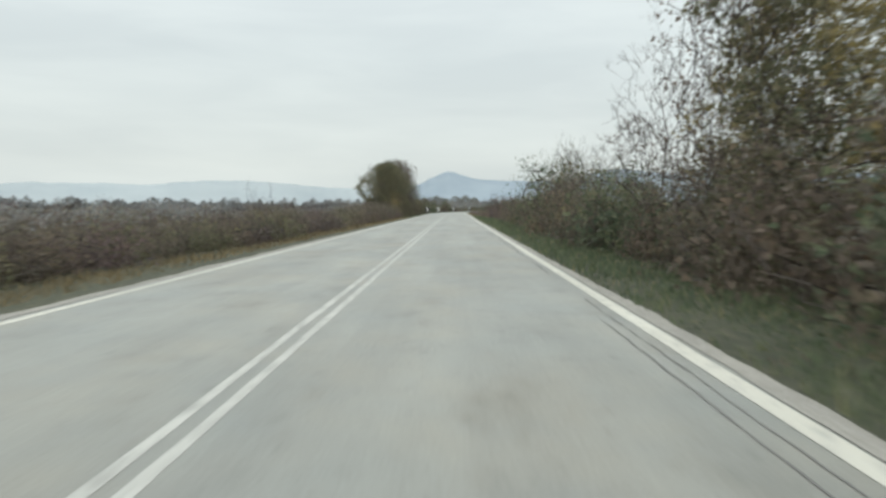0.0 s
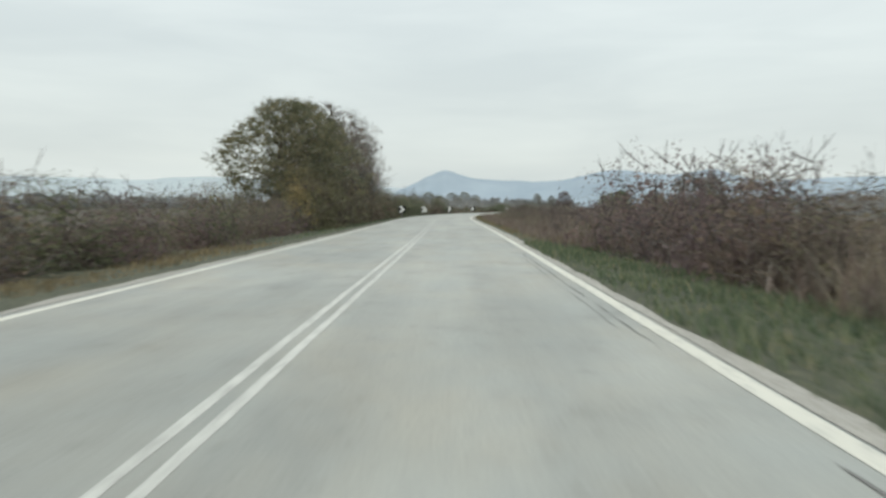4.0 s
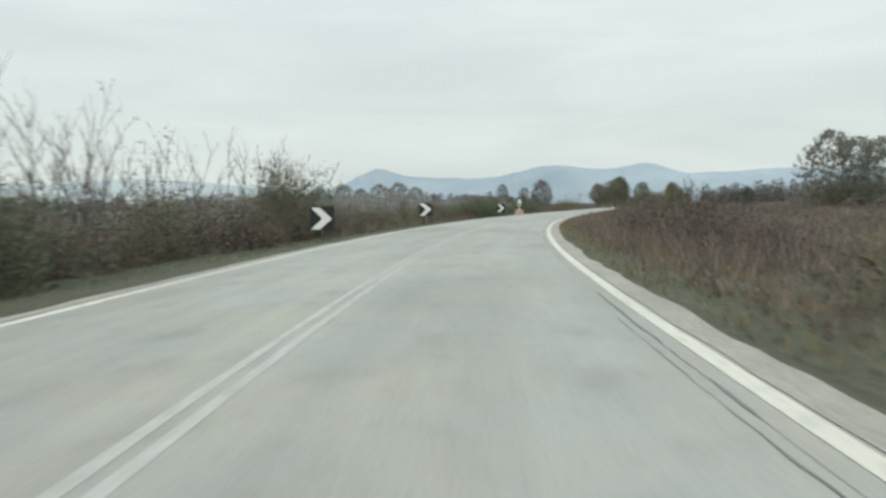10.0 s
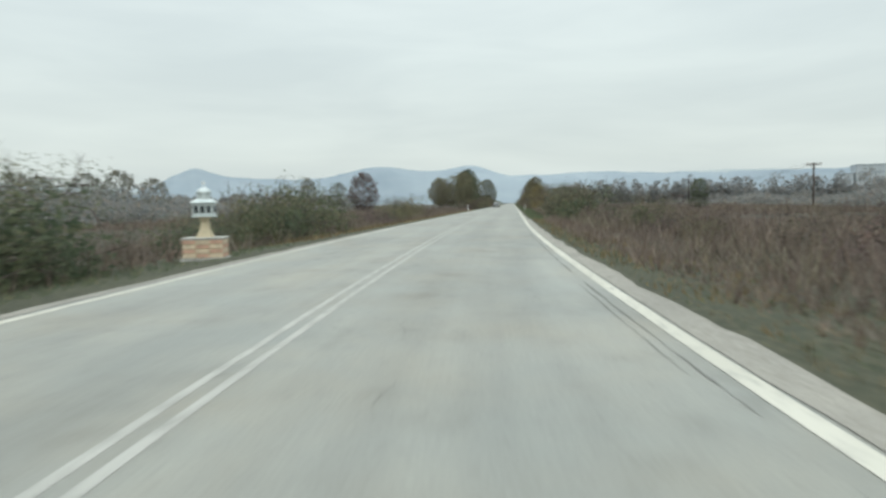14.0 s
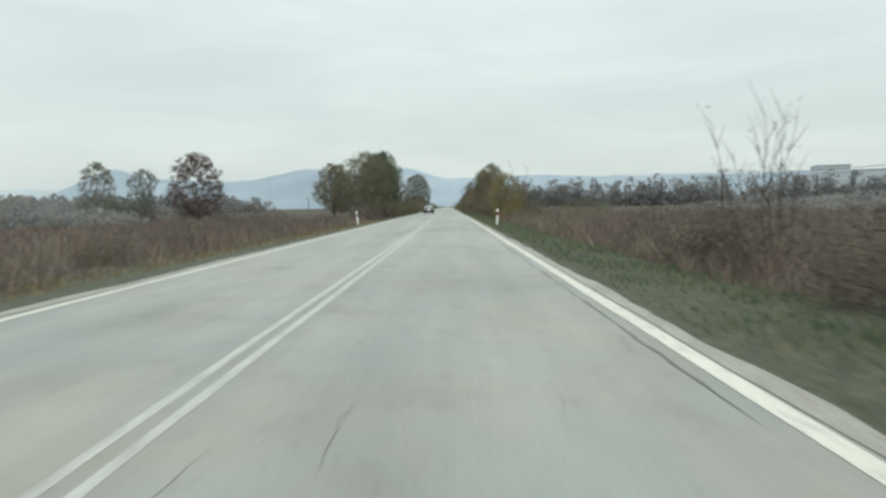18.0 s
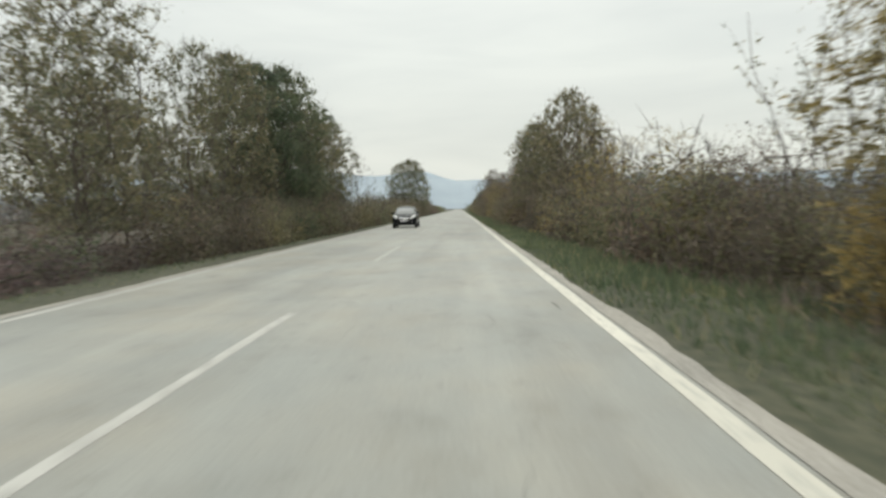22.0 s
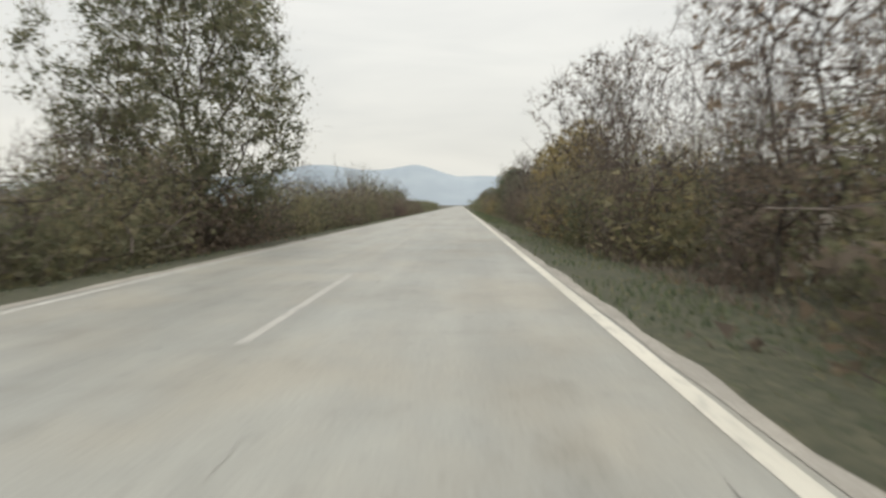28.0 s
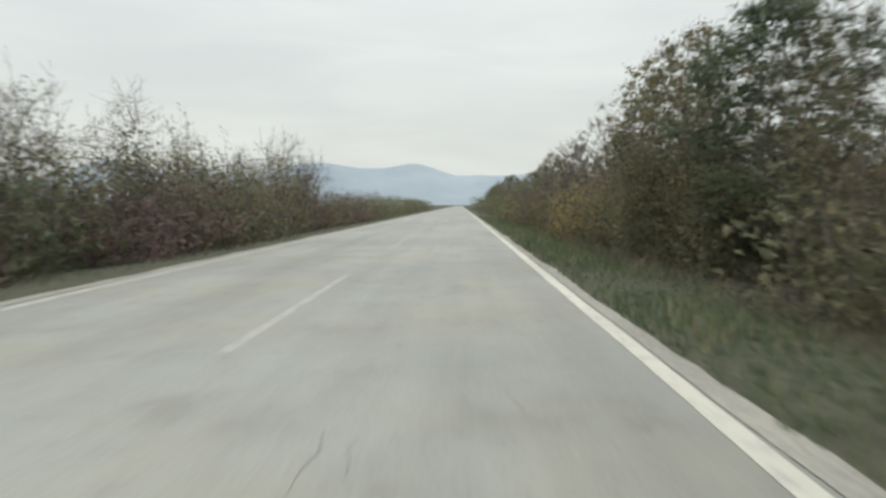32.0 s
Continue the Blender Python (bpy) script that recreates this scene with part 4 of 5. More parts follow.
# ---- dry weeds and grass ----
def blades(name, label, seed, spans, material, category, lean=0.25, patchy=False):
    """Upright stalks: spans of (s0, s1, u0, u1, count, low, high, width); patchy ones stand in drifts of a few metres."""
    g = np.random.RandomState(seed)
    allv = []
    for s0, s1, u0, u1, count, low, high, width in spans:
        s, u = g.uniform(s0, s1, count), g.uniform(u0, u1, count)
        th = np.interp(s, ROAD_S, ROAD_TH)
        x = np.interp(s, ROAD_S, ROAD_X) + u * np.cos(th)
        y = np.interp(s, ROAD_S, ROAD_Y) - u * np.sin(th)
        z = np.interp(np.abs(u) - 4.0, (0, 0.45, 1.4, 2.6, 4.5, 9.0), (-0.024, -0.03, -0.10, -0.24, -0.34, -0.42)) - 0.02
        clump = 0.6 + 0.4 * np.sin(x * 0.9 + 2.0 * np.sin(y * 0.37)) * np.cos(y * 0.71 + x * 0.3)
        h = g.uniform(low, high, count) * clump
        a = g.uniform(0, 2 * np.pi, count)
        w = width * g.uniform(0.6, 1.4, count)
        if patchy:
            drift = np.sin(x * 0.31 + 1.7 * np.sin(y * 0.23)) + np.sin(y * 0.27 + 1.3 * np.sin(x * 0.19 + 2.0))
            x, y, z, h, a, w = (v[drift > 0.35] for v in (x, y, z, h, a, w))
            count = len(x)
        base = np.stack([x, y, z], 1)
        side = np.stack([np.cos(a) * w, np.sin(a) * w, np.zeros(count)], 1)
        tip = base + np.stack([g.normal(0, lean, count) * h, g.normal(0, lean, count) * h, h], 1)
        allv.append(np.stack([base - side, base + side, tip], 1).reshape(-1, 3))
    v = np.concatenate(allv)
    me = mesh_from(name, v.tolist(), np.arange(len(v)).reshape(-1, 3).tolist(), material)
    return tagged(new(name, me), label, category, kind="stuff")


blades("dry_weeds", "tall dry reddish-brown weeds filling the field edge", 7, (
    (97, 304, 4.9, 8.5, 26000, 0.1, 0.8, 0.02), (97, 304, 7.5, 14, 20000, 0.3, 1.6, 0.026), (97, 304, 13, 44, 30000, 0.3, 1.2, 0.05),
    (334, 390, 6.4, 8.5, 5000, 0.2, 0.9, 0.02), (334, 400, 7.5, 16, 11000, 0.3, 1.4, 0.028), (324, 414, 14, 44, 17000, 0.5, 1.4, 0.05),
    (0, 120, -20, -12, 7000, 0.4, 1.3, 0.03), (212, 304, -14, -6.4, 8000, 0.2, 1.2, 0.025), (304, 400, -15, -6.4, 12000, 0.2, 1.2, 0.025),
    (304, 420, -44, -14, 16000, 0.4, 1.2, 0.05), (28, 97, 6.8, 11, 7000, 0.4, 1.7, 0.025), (470, 600, 5.8, 7.8, 7000, 0.08, 0.5, 0.016), (400, 470, 6.2, 8.0, 3000, 0.1, 0.6, 0.02)), WEED, "weeds", 0.4)
blades("pale_weeds", "drifts of straw-coloured dry weeds among the scrub", 17, (
    (97, 304, 6.6, 16, 26000, 0.5, 1.8, 0.024), (97, 304, 15, 44, 26000, 0.4, 1.4, 0.045), (324, 404, 7, 18, 16000, 0.4, 1.6, 0.026), (324, 414, 16, 44, 12000, 0.5, 1.5, 0.05),
    (0, 120, -20, -8, 9000, 0.5, 1.7, 0.028), (212, 400, -20, -6.6, 16000, 0.3, 1.3, 0.026), (28, 97, 6.8, 11, 6000, 0.5, 1.7, 0.024)), STRAW, "weeds", 0.45, True)
blades("verge_grass", "short green grass along the verge", 8, (
    (0, 97, 3.92, 7.4, 34000, 0.08, 0.36, 0.018), (97, 304, 4.2, 6.8, 9000, 0.05, 0.2, 0.016), (304, 404, 4.1, 7.2, 26000, 0.06, 0.25, 0.016),
    (404, 480, 3.92, 7.4, 34000, 0.08, 0.34, 0.018), (480, 556, 3.92, 6.4, 9000, 0.05, 0.22, 0.018), (556, 650, 3.92, 7.0, 26000, 0.07, 0.3, 0.018),
    (100, 276, -7.0, -4.6, 11000, 0.06, 0.22, 0.014), (390, 650, -6.8, -4.6, 10000, 0.05, 0.2, 0.014)), GRASS, "grass")
blades("dry_grass", "straw-coloured dry grass along the verge", 9, (
    (-10, 97, -7.2, -4.5, 15000, 0.08, 0.32, 0.014), (97, 304, 4.2, 7.0, 20000, 0.06, 0.28, 0.016), (276, 396, -7.2, -4.6, 11000, 0.06, 0.3, 0.014),
    (0, 650, 4.8, 7.2, 8000, 0.05, 0.2, 0.014)), DRYGRASS, "grass")

# ---- hills and far woods, haze painted into their colours ----
# distance haze as base colour: blue for the near range, paler behind
HILL = speckled("haze_painted_blue_hills", ((0.3, (0.255, 0.303, 0.348)), (0.7, (0.305, 0.352, 0.392))), 0.004, 0.0008, 1.0, 0.0, specular=0.0)
HILL_FAR = speckled("haze_painted_far_hills", ((0.3, (0.34, 0.38, 0.40)), (0.7, (0.38, 0.415, 0.43))), 0.003, 0.0008, 1.0, 0.0, specular=0.0)
# far leaves are greyed and paled to paint in the haze
WOOD_FAR = leaf_material("haze_painted_far_foliage", ((0.0, (0.175, 0.198, 0.186)), (0.6, (0.205, 0.218, 0.198)), (1.0, (0.24, 0.225, 0.185))), 0.45)


def hills(name, label, distance, bumps, base, material, b0, b1):
    """A range of rounded hills along the horizon: bumps are (bearing, rise, half width) in degrees."""
    verts, faces = [], []
    n = int((b1 - b0) / 0.2)
    for i in range(n + 1):
        b = b0 + (b1 - b0) * i / n
        e = base + 0.10 * noise.noise((b * 0.5, distance * 0.01, 0)) + 0.05 * noise.noise((b * 1.9, distance * 0.01, 4))
        e += sum(rise * math.exp(-((b - pb) / w) ** 2) for pb, rise, w in bumps)
        e *= 0.95 * min(1.0, max(0.0, (b - b0) / 4.0)) ** 0.5
        for d, k in ((0.86, 0.0), (0.9, 0.35), (0.95, 0.8), (1.0, 1.0), (1.06, 0.6)):
            r = distance * d
            a = math.radians(b)
            h = math.tan(math.radians(e)) * distance * k * (1 + (0.10 * noise.noise((b * 0.9, d * 9, 5)) if k < 1 else 0))
            verts.append((60 + r * math.sin(a), 250 + r * math.cos(a), h - 3))
    m = 5
    for i in range(n):
        for j in range(m - 1):
            q = i * m + j
            faces.append((q, q + 1, q + m + 1, q + m))
    return tagged(new(name, mesh_from(name, verts, faces, material, smooth=True)), label, "hills", kind="structure")


hills("backdrop_near_hills", "wooded hills on the horizon in painted blue haze", 4200,
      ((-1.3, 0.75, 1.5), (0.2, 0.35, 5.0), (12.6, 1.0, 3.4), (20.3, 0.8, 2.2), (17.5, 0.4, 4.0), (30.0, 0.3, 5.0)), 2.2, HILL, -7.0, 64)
hills("backdrop_far_hills", "distant hills painted very pale for haze", 4350, ((-19, 0.75, 6), (-32, 0.5, 7), (40, 0.6, 10)), 1.75, HILL_FAR, -78, 100)


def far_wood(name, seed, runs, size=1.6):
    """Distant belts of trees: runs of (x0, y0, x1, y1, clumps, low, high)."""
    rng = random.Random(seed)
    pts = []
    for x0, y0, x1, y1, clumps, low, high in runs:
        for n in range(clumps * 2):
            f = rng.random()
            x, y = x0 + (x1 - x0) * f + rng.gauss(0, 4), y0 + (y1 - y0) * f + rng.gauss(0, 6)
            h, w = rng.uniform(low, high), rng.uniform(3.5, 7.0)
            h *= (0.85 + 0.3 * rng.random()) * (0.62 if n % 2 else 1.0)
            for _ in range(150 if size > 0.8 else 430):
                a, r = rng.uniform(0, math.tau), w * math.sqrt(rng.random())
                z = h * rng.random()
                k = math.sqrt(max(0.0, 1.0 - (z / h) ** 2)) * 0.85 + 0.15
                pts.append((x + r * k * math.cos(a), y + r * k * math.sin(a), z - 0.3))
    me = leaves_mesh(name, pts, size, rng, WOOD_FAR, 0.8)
    return tagged(new(name, me), "belt of distant trees across the fields, haze painted into the leaves", "trees", kind="stuff")


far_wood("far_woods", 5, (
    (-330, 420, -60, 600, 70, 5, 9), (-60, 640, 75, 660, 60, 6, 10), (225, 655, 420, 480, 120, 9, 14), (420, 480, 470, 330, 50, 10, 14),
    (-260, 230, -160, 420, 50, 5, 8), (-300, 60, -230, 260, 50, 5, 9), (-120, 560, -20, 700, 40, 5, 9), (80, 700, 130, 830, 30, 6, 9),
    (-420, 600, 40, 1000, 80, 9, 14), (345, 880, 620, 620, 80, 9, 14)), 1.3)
belts = []
for s0, s1, u, clumps, low, high in ((312, 460, 60, 26, 1.6, 2.6), (300, 440, 95, 46, 5.0, 8.0), (300, 410, -46, 26, 1.8, 3.0), (320, 440, -80, 34, 2.5, 4.5),
                                     (60, 300, 75, 50, 2.0, 3.6), (0, 110, -42, 26, 1.6, 2.4), (200, 300, -44, 26, 1.6, 2.6)):
    a, b = along(s0, u), along(s1, u)
    belts.append((a.x, a.y, b.x, b.y, clumps, low, high))
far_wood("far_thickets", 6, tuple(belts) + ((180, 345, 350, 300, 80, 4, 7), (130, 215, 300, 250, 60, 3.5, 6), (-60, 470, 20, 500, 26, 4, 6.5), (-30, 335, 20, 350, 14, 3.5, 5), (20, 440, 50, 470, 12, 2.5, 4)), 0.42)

# ---- things beside the road ----
WHITE = plain("white_reflective_paint", (0.72, 0.72, 0.69), 0.45, vary=0.06)
BLEACHED = plain("bleached_sign_board", (0.55, 0.55, 0.52), 0.6, vary=0.2)
BLACK = plain("black_sign_film", (0.02, 0.021, 0.023), 0.4)
GALV = plain("galvanised_steel", (0.35, 0.36, 0.36), 0.45, 0.7)
RED = plain("red_reflector", (0.55, 0.03, 0.025), 0.3)
CONCRETE = plain("weathered_concrete", (0.42, 0.41, 0.38), 0.9, vary=0.2)
CREAM = plain("cream_plaster", (0.50, 0.43, 0.30), 0.85)
PINK = plain("pinkish_stone_course", (0.55, 0.36, 0.27), 0.9, vary=0.2)
BUFF = plain("buff_stone_course", (0.62, 0.52, 0.38), 0.9, vary=0.2)
METAL = plain("pale_blue_grey_metal_roof", (0.55, 0.60, 0.60), 0.4, 0.3)
DARKGLASS = plain("dark_window_glass", (0.03, 0.035, 0.04), 0.08, 0.0, 0.6)
POLEWOOD = plain("dark_creosoted_wood", (0.075, 0.06, 0.05), 0.9, vary=0.3)
CERAMIC = plain("brown_insulator", (0.2, 0.09, 0.05), 0.3)


def facing(s, u, z=0.0, turn=0.0):
    """A pose by the road, its front (-y) turned to oncoming traffic in the camera's lane."""
    p = along(s, u, z)
    return Matrix.Translation(p) @ Matrix.Rotation(-heading(s) + turn, 4, "Z")


def flat_shape(points, y0, y1, z):
    """A thin plate cut to an outline given in its own plane."""
    bm = bmesh.new()
    front = [bm.verts.new((x, y0, z + h)) for x, h in points]
    back = [bm.verts.new((x, y1, z + h)) for x, h in points]
    faces = [bm.faces.new(front), bm.faces.new(back[::-1])]
    for k in range(len(points)):
        bm.faces.new((front[k], back[k], back[(k + 1) % len(points)], front[(k + 1) % len(points)]))
    bm.normal_update()
    bmesh.ops.triangulate(bm, faces=faces)
    bmesh.ops.recalc_face_normals(bm, faces=bm.faces)
    return bm


ARROW = ((-0.42, 0.40), (-0.08, 0.40), (0.36, 0.0), (-0.08, -0.40), (-0.42, -0.40), (0.0, 0.0))
WHOLE = ((-0.45, 0.45), (0.45, 0.45), (0.45, -0.45), (-0.45, -0.45))
TORN = ((-0.45, 0.30), (-0.30, 0.42), (-0.22, 0.36), (-0.14, 0.47), (0.02, 0.40), (0.06, 0.52), (0.12, 0.43), (0.33, 0.40), (0.45, 0.22), (0.45, -0.40), (0.36, -0.45), (-0.45, -0.45))


def chevron_sign(s, u, tilt=0.0, height=0.9, state="whole"):
    label = {"whole": "black square bend sign with a white chevron on a steel post", "torn": "black bend sign with a white chevron and a torn upper edge",
             "peeled": "bleached white bend sign with its black film mostly peeled off"}[state]
    root = tagged(new("chevron_sign"), label, "road sign", "chevron signs along the bend")
    root.matrix_world = facing(s, u, earth(u) - 0.05, radians(4)) @ Matrix.Rotation(tilt, 4, "Y")
    part("post", lathe(((0.03, 0.0), (0.03, height + 0.8)), 10, (0, 0.03, 0)), GALV, root, "grey steel post", True)
    mid = height + 0.4
    if state == "peeled":
        part("board", flat_shape(((-0.43, 0.45), (0.24, 0.45), (0.30, 0.16), (0.45, -0.05), (0.43, -0.45), (-0.40, -0.45)), -0.010, 0.010, mid), BLEACHED, root, "bleached white board")
        part("film", flat_shape(((-0.44, 0.22), (-0.36, 0.20), (-0.06, 0.02), (-0.16, -0.10), (-0.30, -0.24), (-0.42, -0.22)), -0.015, -0.0105, mid), BLACK, root, "rest of black film")
    else:
        part("board", flat_shape(WHOLE if state == "whole" else TORN, -0.010, 0.010, mid), BLACK, root, "black square board")
        part("chevron", flat_shape(ARROW, -0.016, -0.0105, mid), WHITE, root, "white reflective chevron")
    for z in (0.15, 0.65):
        part("clamp", box((0.1, 0.03, 0.03), (0, 0.018, height + z), 0.004), GALV, root)
    return root


for s, u, tilt, h, state in ((159.4, -4.95, 0.02, 0.64, "whole"), (181.6, -4.75, -0.05, 0.56, "peeled"), (205.3, -4.7, 0.03, 0.52, "whole"), (226.3, -4.75, -0.04, 0.68, "torn"), (256.6, -4.95, 0.06, 0.52, "whole")):
    chevron_sign(s, u, tilt, h, state)


def delineator(s, u, tilt, red_side):
    root = tagged(new("delineator_post"), "white plastic roadside post with a slanted black band and red reflector", "road post", "roadside marker posts")
    root.matrix_world = facing(s, u, earth(u) - 0.03) @ Matrix.Rotation(tilt, 4, "Y")
    bm = box((0.13, 0.07, 1.05), (0, 0, 0.52), 0.02)
    for v in bm.verts:
        if v.co.z > 0.9:
            v.co.z += 0.25 * v.co.x
    part("post", bm, WHITE, root)
    bm = box((0.135, 0.076, 0.22), (0, 0, 0.76), 0.018)
    for v in bm.verts:
        v.co.z += 0.3 * v.co.x
    part("band", bm, BLACK, root, "slanted black band")
    part("reflector", box((0.06, 0.008, 0.10), (0, -0.041, 0.76), 0.003), RED if red_side else WHITE, root, "red reflector" if red_side else "white reflector")


delineator(368.5, 4.74, 0.05, True)
delineator(374.8, -4.95, -0.09, False)


def shrine(s, u):
    """A small roadside shrine: stone base, flared pillar, little chapel with a dome."""
    root = tagged(new("roadside_shrine"), "small roadside chapel shrine on a flared pillar and striped stone base", "shrine")
    root.matrix_world = facing(s, u, earth(u) - 0.04, radians(10)) @ Matrix.Scale(0.92, 4)
    part("plinth", box((1.22, 0.95, 0.10), (0, 0, 0.05), 0.015), CONCRETE, root)
    base = part("base", box((1.06, 0.80, 0.52), (0, 0, 0.36), 0.01), CREAM, root, "cream rendered base core")
    z = 0.12
    for k in range(4):
        h = 0.10
        for i, (w, x) in enumerate(((0.36, -0.375), (0.36, 0.0), (0.36, 0.375))):
            part("stone", box((w - 0.012, 0.05, h), (x, -0.405, z + h / 2), 0.006), PINK if (k + i) % 2 else BUFF, root)
            part("stone", box((w - 0.012, 0.05, h), (x, 0.405, z + h / 2), 0.006), PINK if (k + i) % 2 else BUFF, root)
        for x in (-0.54, 0.54):
            part("stone", box((0.05, 0.75, h), (x, 0, z + h / 2), 0.006), BUFF if k % 2 else PINK, root)
        z += h + 0.028
    part("slab", box((1.16, 0.9, 0.06), (0, 0, 0.65), 0.012), CONCRETE, root)
    part("pillar", lathe(((0.30, 0.68), (0.26, 0.76), (0.18, 0.92), (0.135, 1.10), (0.15, 1.18), (0.24, 1.26)), 16, square=True), CREAM, root, "flared cream pillar")
    chapel = part("chapel", box((0.56, 0.50, 0.36), (0, 0, 1.46), 0.01), METAL, root, "pale grey chapel box")
    part("chapel_floor", box((0.60, 0.54, 0.04), (0, 0, 1.27), 0.008), METAL, root)
    for x in (-0.17, 0.0, 0.17):
        part("window", box((0.11, 0.02, 0.2), (x, -0.255, 1.47), 0.004), DARKGLASS, chapel, "dark glazed window")
    for y in (-0.13, 0.13):
        for x in (-0.285, 0.285):
            part("window", box((0.02, 0.14, 0.2), (x, y, 1.47), 0.004), DARKGLASS, chapel, "dark glazed window")
    part("roof", lathe(((0.45, 1.64), (0.45, 1.67), (0.29, 1.76), (0.27, 1.77)), 4, square=True), METAL, root, "low hipped metal roof")
    part("drum", lathe(((0.20, 1.76), (0.20, 1.90), (0.23, 1.91)), 12), METAL, root)
    part("dome", lathe(((0.22, 1.91), (0.20, 1.98), (0.14, 2.05), (0.06, 2.09), (0.01, 2.10)), 14), METAL, root, "rounded metal dome", True)
    part("cross_upright", box((0.02, 0.02, 0.2), (0, 0, 2.19)), WHITE, root)
    part("cross_bar", box((0.11, 0.018, 0.02), (0, 0, 2.22)), WHITE, root)


shrine(269.8, -5.55)


def utility_pole(x, y, height, turn, arm=True):
    root = tagged(new("utility_pole"), "dark wooden electricity pole with a crossarm in the field" if arm else "bare dark wooden pole standing in the field", "utility pole", "electricity poles across the fields")
    root.matrix_world = Matrix.Translation((x, y, -0.5)) @ Matrix.Rotation(turn, 4, "Z")
    part("pole", lathe(((0.15, 0), (0.13, height * 0.5), (0.10, height)), 10), POLEWOOD, root, "", True)
    if not arm:
        part("cap", lathe(((0.115, height), (0.115, height + 0.05), (0.03, height + 0.1)), 10), GALV, root, "small metal cap")
        return root.matrix_world
    part("crossarm", box((1.9, 0.10, 0.12), (0, -0.12, height - 0.25), 0.01), POLEWOOD, root)
    for k in (-0.85, -0.35, 0.35, 0.85):
        part("insulator", lathe(((0.02, height - 0.19), (0.05, height - 0.16), (0.06, height - 0.08), (0.03, height - 0.03)), 8, (k, -0.12, 0)), CERAMIC, root)
    for side in (-1, 1):
        part("brace", box((0.04, 0.03, 0.72), (0, 0, 0), 0.0, Matrix.Translation((side * 0.28, -0.08, height - 0.52)) @ Matrix.Rotation(side * 0.85, 4, "Y")), POLEWOOD, root)
    return root.matrix_world


LINES = (((96.3, 321.7, 6.2), (144.6, 409.8, 7.2), (193.0, 498.0, 7.2), (241.0, 586.0, 7.2)), ((120.0, 560.0, 7.5), (126.0, 619.0, 7.5), (132.0, 678.0, 7.5)), ((33.0, 168.0, 6.6),))
WIRE = plain("dark_wire", (0.05, 0.05, 0.05), 0.6)


def cable(pts, r):
    """One unbroken round cable through the points."""
    verts, faces = [], []
    for i, p in enumerate(pts):
        d = (pts[min(i + 1, len(pts) - 1)] - pts[max(i - 1, 0)]).normalized()
        a = d.cross(Vector((0, 0, 1))).normalized()
        b = d.cross(a)
        verts += [tuple(p + a * r * math.cos(w) + b * r * math.sin(w)) for w in (0, math.tau / 3, 2 * math.tau / 3)]
    for i in range(len(pts) - 1):
        faces += [(3 * i + n, 3 * i + (n + 1) % 3, 3 * i + 3 + (n + 1) % 3, 3 * i + 3 + n) for n in range(3)]
    return mesh_from("overhead_wire", verts, faces, WIRE)


for line in LINES:
    turn = math.atan2(line[-1][1] - line[0][1], line[-1][0] - line[0][0]) - math.pi / 2 if len(line) > 1 else 0.3
    tops = [(utility_pole(x, y, h, turn, len(line) > 1), h) for x, y, h in line]
    for (ma, ha), (mb, hb) in zip(tops, tops[1:]):
        for k in (-0.85, 0.35, 0.85):
            a, b = ma @ Vector((k, -0.12, ha)), mb @ Vector((k, -0.12, hb))
            pts = [a.lerp(b, i / 12) - Vector((0, 0, 1.6 * 4 * (i / 12) * (1 - i / 12))) for i in range(13)]
            tagged(new("overhead_wire", cable(pts, 0.013)), "thin dark sagging overhead wire between poles", "wire", "overhead wires", kind="thing")

# a pale works building far across the fields, its colours mixed with painted haze
PALEWALL = plain("haze_painted_cladding", (0.44, 0.48, 0.51), 0.9, vary=0.04)
PALEDARK = plain("haze_painted_window_band", (0.36, 0.40, 0.44), 0.9, vary=0.04)
works = tagged(new("works_building"), "pale industrial building far across the fields, haze painted into its colours", "building")
works.matrix_world = Matrix.Translation((560, 690, -0.5)) @ Matrix.Rotation(radians(-38), 4, "Z")
for x, w, h in ((-16, 22, 27), (24, 50, 23), (-34, 10, 20)):
    wall = part("wall", box((w, 24, h), (x, 0, h / 2)), PALEWALL, works)
    part("roof", box((w + 1, 25, 0.8), (x, 0, h + 0.4)), PALEDARK, works)
    for k in range(3):
        part("window_band", box((w * 0.85, 0.3, 1.6), (x, -12.1, h * (0.35 + 0.22 * k))), PALEDARK, wall)

# ---- the oncoming car ----
CARPAINT = plain("black_car_paint", (0.007, 0.008, 0.009), 0.2, 0.0, 0.22, vary=0.1)
# the grey base stands in for sky mirrored in the car windows
CARGLASS = plain("sky_greyed_car_glass", (0.14, 0.148, 0.145), 0.05, 0.0, 1.0, vary=0.2)
RUBBER = plain("tyre_rubber", (0.02, 0.02, 0.02), 0.85)
ALLOY = plain("silver_alloy", (0.55, 0.56, 0.57), 0.3, 0.8)
CHROME = plain("chrome_trim", (0.75, 0.76, 0.77), 0.12, 1.0, vary=0.03)
LAMP = plain("clear_headlamp", (0.42, 0.43, 0.42), 0.15, 0.0, 0.5, vary=0.3)
PLASTIC = plain("black_plastic", (0.015, 0.015, 0.016), 0.6)
PLATE = plain("white_number_plate", (0.72, 0.73, 0.74), 0.5, vary=0.03)
INDIGO = plain("dark_plate_bars", (0.08, 0.08, 0.1), 0.6)


def edge(v, power, f):
    """A point on the rounded outline of a section; f runs from the flank (0) over the top (1)."""
    y, z0, z1, w = v
    a = f * math.pi / 2
    h = (z1 - z0) / 2
    return y, w * math.cos(a) ** (2 / power), z0 + h + h * math.sin(a) ** (2 / power)


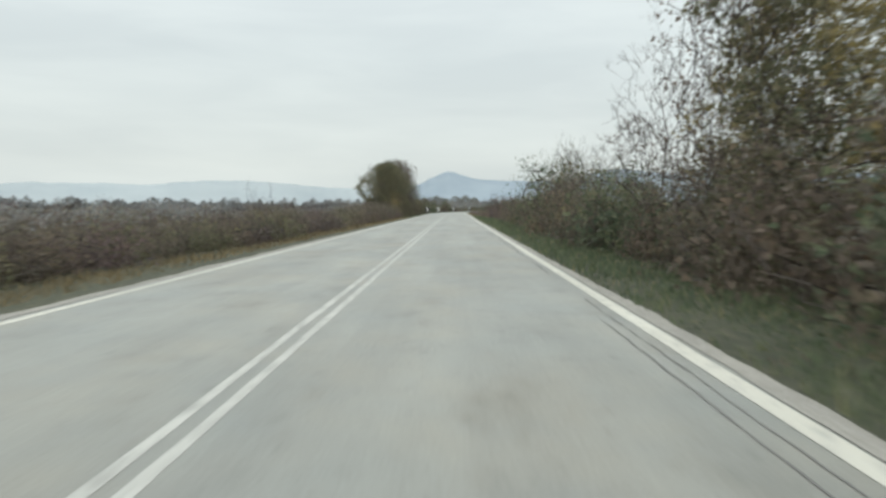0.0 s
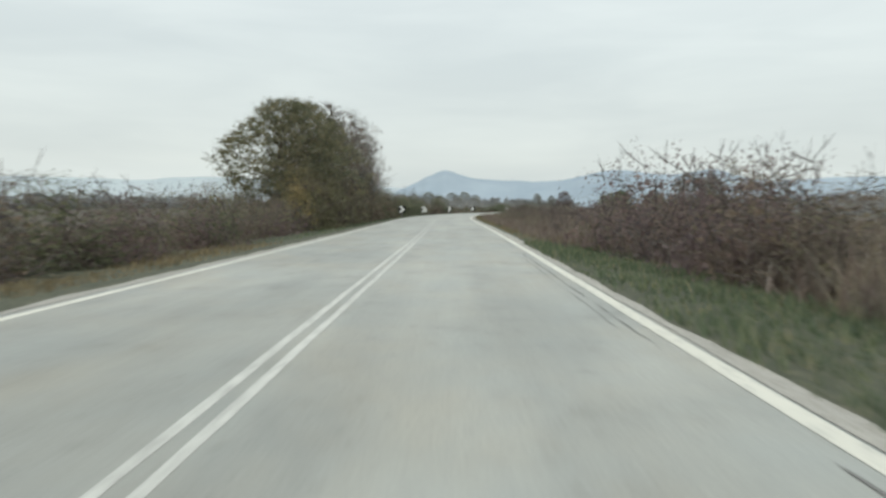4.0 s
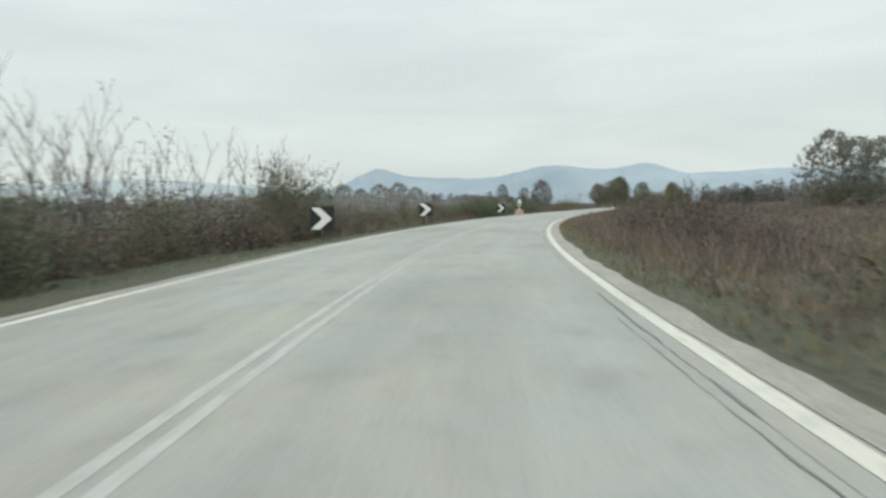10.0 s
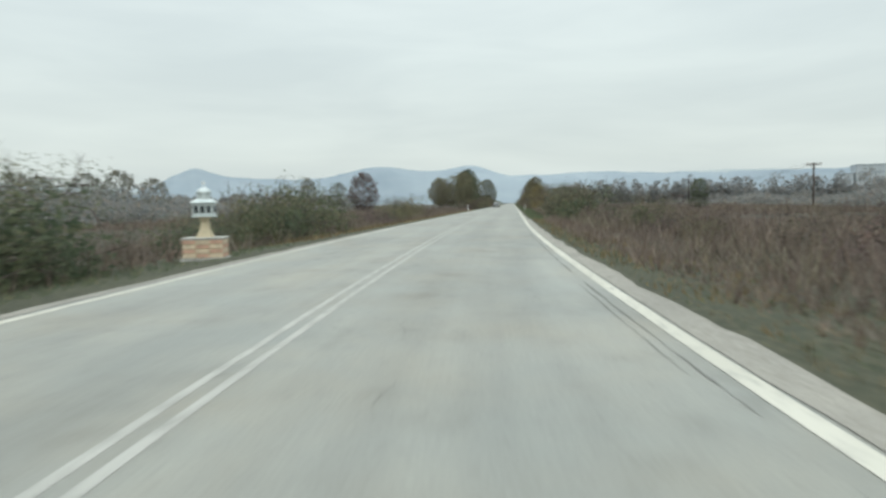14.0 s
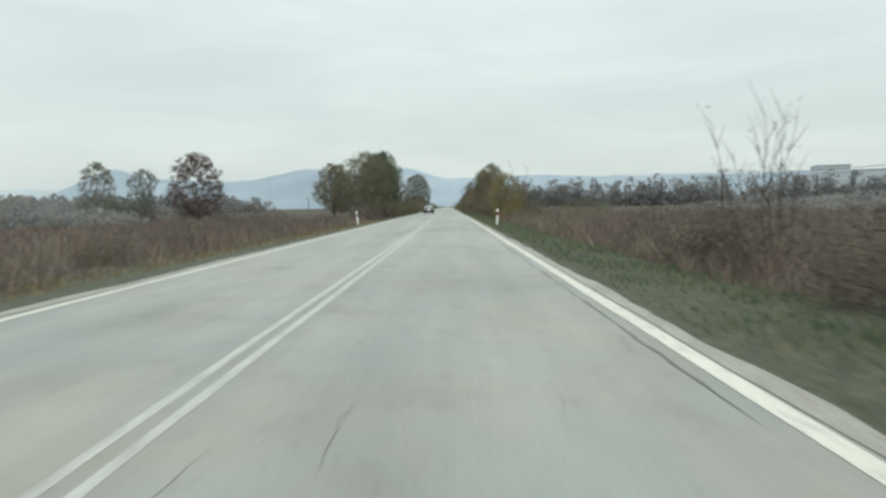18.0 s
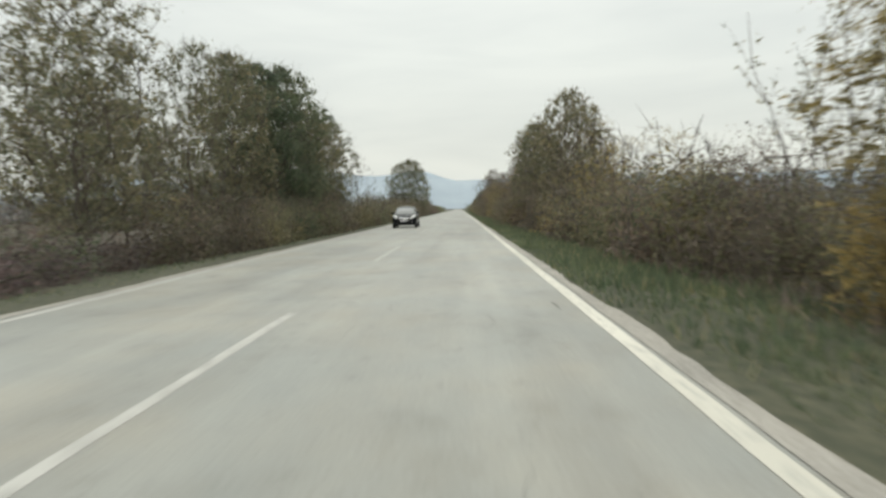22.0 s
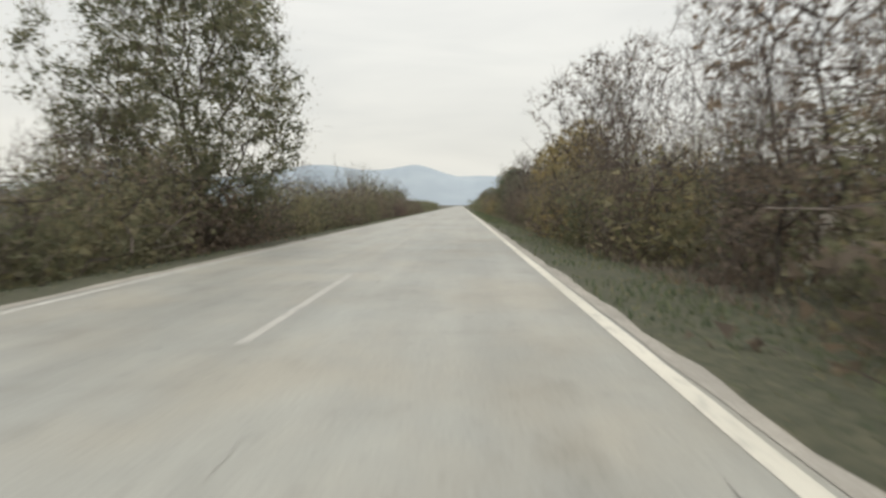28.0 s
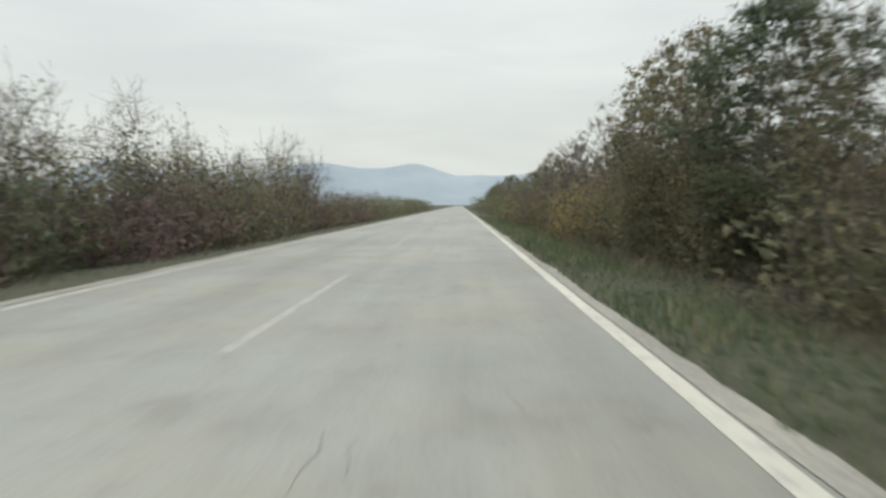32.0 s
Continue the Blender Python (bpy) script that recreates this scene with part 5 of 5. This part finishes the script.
def shell(sections, power, grow=1.0, f0=-0.5, f1=1.5, n=24):
    """A smooth closed skin over rounded sections (y, bottom, top, half width)."""
    bm = bmesh.new()
    rings = []
    for y, z0, z1, w in sections:
        h, zc, pts = (z1 - z0) / 2, (z0 + z1) / 2, []
        if f0 < 0:
            angles = [(k + 0.5) * math.tau / n for k in range(n)]
        else:
            angles = [math.pi * (f0 + (1 - 2 * f0) * k / n) for k in range(n + 1)]
        for a in angles:
            ca, sa = math.cos(a), math.sin(a)
            pts.append((grow * w * math.copysign(abs(ca) ** (2 / power), ca), y, zc + grow * h * math.copysign(abs(sa) ** (2 / power), sa)))
        if f0 >= 0:
            pts += [(x * 0.97, y2, z - 0.03) for x, y2, z in reversed(pts)]
        rings.append([bm.verts.new(p) for p in pts])
    m = len(rings[0])
    for a, b in zip(rings, rings[1:]):
        for k in range(m):
            bm.faces.new((a[k], b[k], b[(k + 1) % m], a[(k + 1) % m]))
    if f0 < 0:
        bm.faces.new(rings[0])
        bm.faces.new(rings[-1][::-1])
    bmesh.ops.recalc_face_normals(bm, faces=bm.faces)
    return bm


def hatchback(s, u):
    root = tagged(new("car"), "small black hatchback car on the opposite lane", "car")
    root.matrix_world = facing(s, u, -0.008)
    # its front is at y = 0, its tail at y = 3.95
    low = ((0.0, 0.27, 0.62, 0.62), (0.03, 0.20, 0.70, 0.74), (0.12, 0.17, 0.78, 0.81), (0.32, 0.17, 0.86, 0.845), (0.65, 0.17, 0.93, 0.855), (1.1, 0.17, 0.985, 0.86), (1.7, 0.17, 1.0, 0.86),
           (2.6, 0.17, 1.02, 0.86), (3.2, 0.19, 1.03, 0.85), (3.65, 0.24, 1.02, 0.80), (3.88, 0.32, 0.94, 0.73), (3.95, 0.40, 0.80, 0.64))
    top = ((0.85, 0.70, 0.95, 0.80), (1.2, 0.70, 1.19, 0.79), (1.55, 0.70, 1.38, 0.75), (1.9, 0.70, 1.46, 0.71), (2.4, 0.70, 1.49, 0.665), (2.9, 0.70, 1.47, 0.65), (3.3, 0.70, 1.39, 0.63), (3.6, 0.70, 1.22, 0.62), (3.82, 0.70, 1.0, 0.60))
    part("body", shell(low, 6.0), CARPAINT, root, "glossy black body", True)
    part("cabin_glass", shell(top, 3.0), CARGLASS, root, "glossy windows with the mirrored sky painted in as grey", True)
    part("roof", shell(top[2:7], 3.0, 1.018, 0.20, 0.80), CARPAINT, root, "black rounded roof", True)
    for side in (-1, 1):
        rail = [Vector((side * x, y, z)) for y, x, z in (edge(v, 3.0, 0.42) for v in top)]
        child("pillar", limbs_mesh("pillar", [(a, b, 0.034, 0.034, 0) for a, b in zip(rail, rail[1:])], CARPAINT), root)
        for k, r in ((4, 0.035), (6, 0.07)):
            y, x, z = edge(top[k], 3.0, 0.45)
            child("pillar", limbs_mesh("pillar", [(Vector((side * 0.70, y, 0.98)), Vector((side * x, y, z)), r, r * 0.8, 0)], CARPAINT), root)
        part("mirror", box((0.2, 0.12, 0.14), (side * 0.90, 1.30, 1.03), 0.05), CARPAINT, root, "black door mirror", True)
        bm = bmesh.new()
        bmesh.ops.create_uvsphere(bm, u_segments=16, v_segments=10, radius=1.0)
        bmesh.ops.transform(bm, matrix=Matrix.Translation((side * 0.63, 0.22, 0.74)) @ Matrix.Rotation(-side * 0.6, 4, "Z") @ Matrix.Rotation(0.42, 4, "X") @ Matrix.Diagonal((0.13, 0.29, 0.115, 1.0)), verts=bm.verts)
        part("headlight", bm, LAMP, root, "clear swept-back headlight", True)
        part("fog_lamp", lathe(((0.06, 0), (0.05, 0.02)), 12, (side * 0.55, 0.04, 0.36)), LAMP, root)
        part("door_seam", box((0.006, 0.012, 0.7), (side * 0.868, 2.38, 0.62)), PLASTIC, root)
        part("door_handle", box((0.03, 0.16, 0.03), (side * 0.87, 2.2, 0.86), 0.008), CARPAINT, root)
        part("tail_light", box((0.14, 0.1, 0.3), (side * 0.62, 3.86, 0.88), 0.03), RED, root)
        for y in (0.78, 3.28):
            bm = lathe(((0.20, -0.1), (0.30, -0.1), (0.31, -0.07), (0.31, 0.07), (0.30, 0.1), (0.20, 0.1)), 24)
            bmesh.ops.transform(bm, matrix=Matrix.Translation((side * 0.755, y, 0.31)) @ Matrix.Rotation(math.pi / 2, 4, "Y"), verts=bm.verts)
            wheel = part("wheel", bm, RUBBER, root, "black rubber tyre", True)
            bm = lathe(((0.205, -0.02), (0.19, 0.085), (0.05, 0.07), (0.04, 0.095)), 20)
            bmesh.ops.transform(bm, matrix=Matrix.Translation((side * 0.755, y, 0.31)) @ Matrix.Rotation(side * math.pi / 2, 4, "Y"), verts=bm.verts)
            part("rim", bm, ALLOY, wheel, "silver wheel rim")
    part("grille", box((0.9, 0.05, 0.13), (0, 0.02, 0.54), 0.02), PLASTIC, root, "black front grille")
    part("grille_bar", box((0.86, 0.06, 0.075), (0, -0.005, 0.655), 0.03), CHROME, root, "chrome grille bar", True)
    part("lower_intake", box((1.0, 0.05, 0.12), (0, 0.03, 0.32), 0.02), PLASTIC, root)
    plate = part("number_plate", box((0.50, 0.012, 0.11), (0, -0.012, 0.49), 0.003), PLATE, root, "white number plate")
    for x in (-0.17, -0.11, -0.05, 0.04, 0.10, 0.16, 0.21):
        part("plate_bar", box((0.036, 0.004, 0.06), (x, -0.020, 0.49)), INDIGO, plate)
    for side in (-1, 1):
        child("wiper", limbs_mesh("wiper", [(Vector((side * 0.3 - 0.15, 1.02, 1.01)), Vector((side * 0.3 + 0.3, 1.16, 1.09)), 0.01, 0.008, 2)], PLASTIC), root)
    return root


hatchback(444.2, -1.78)
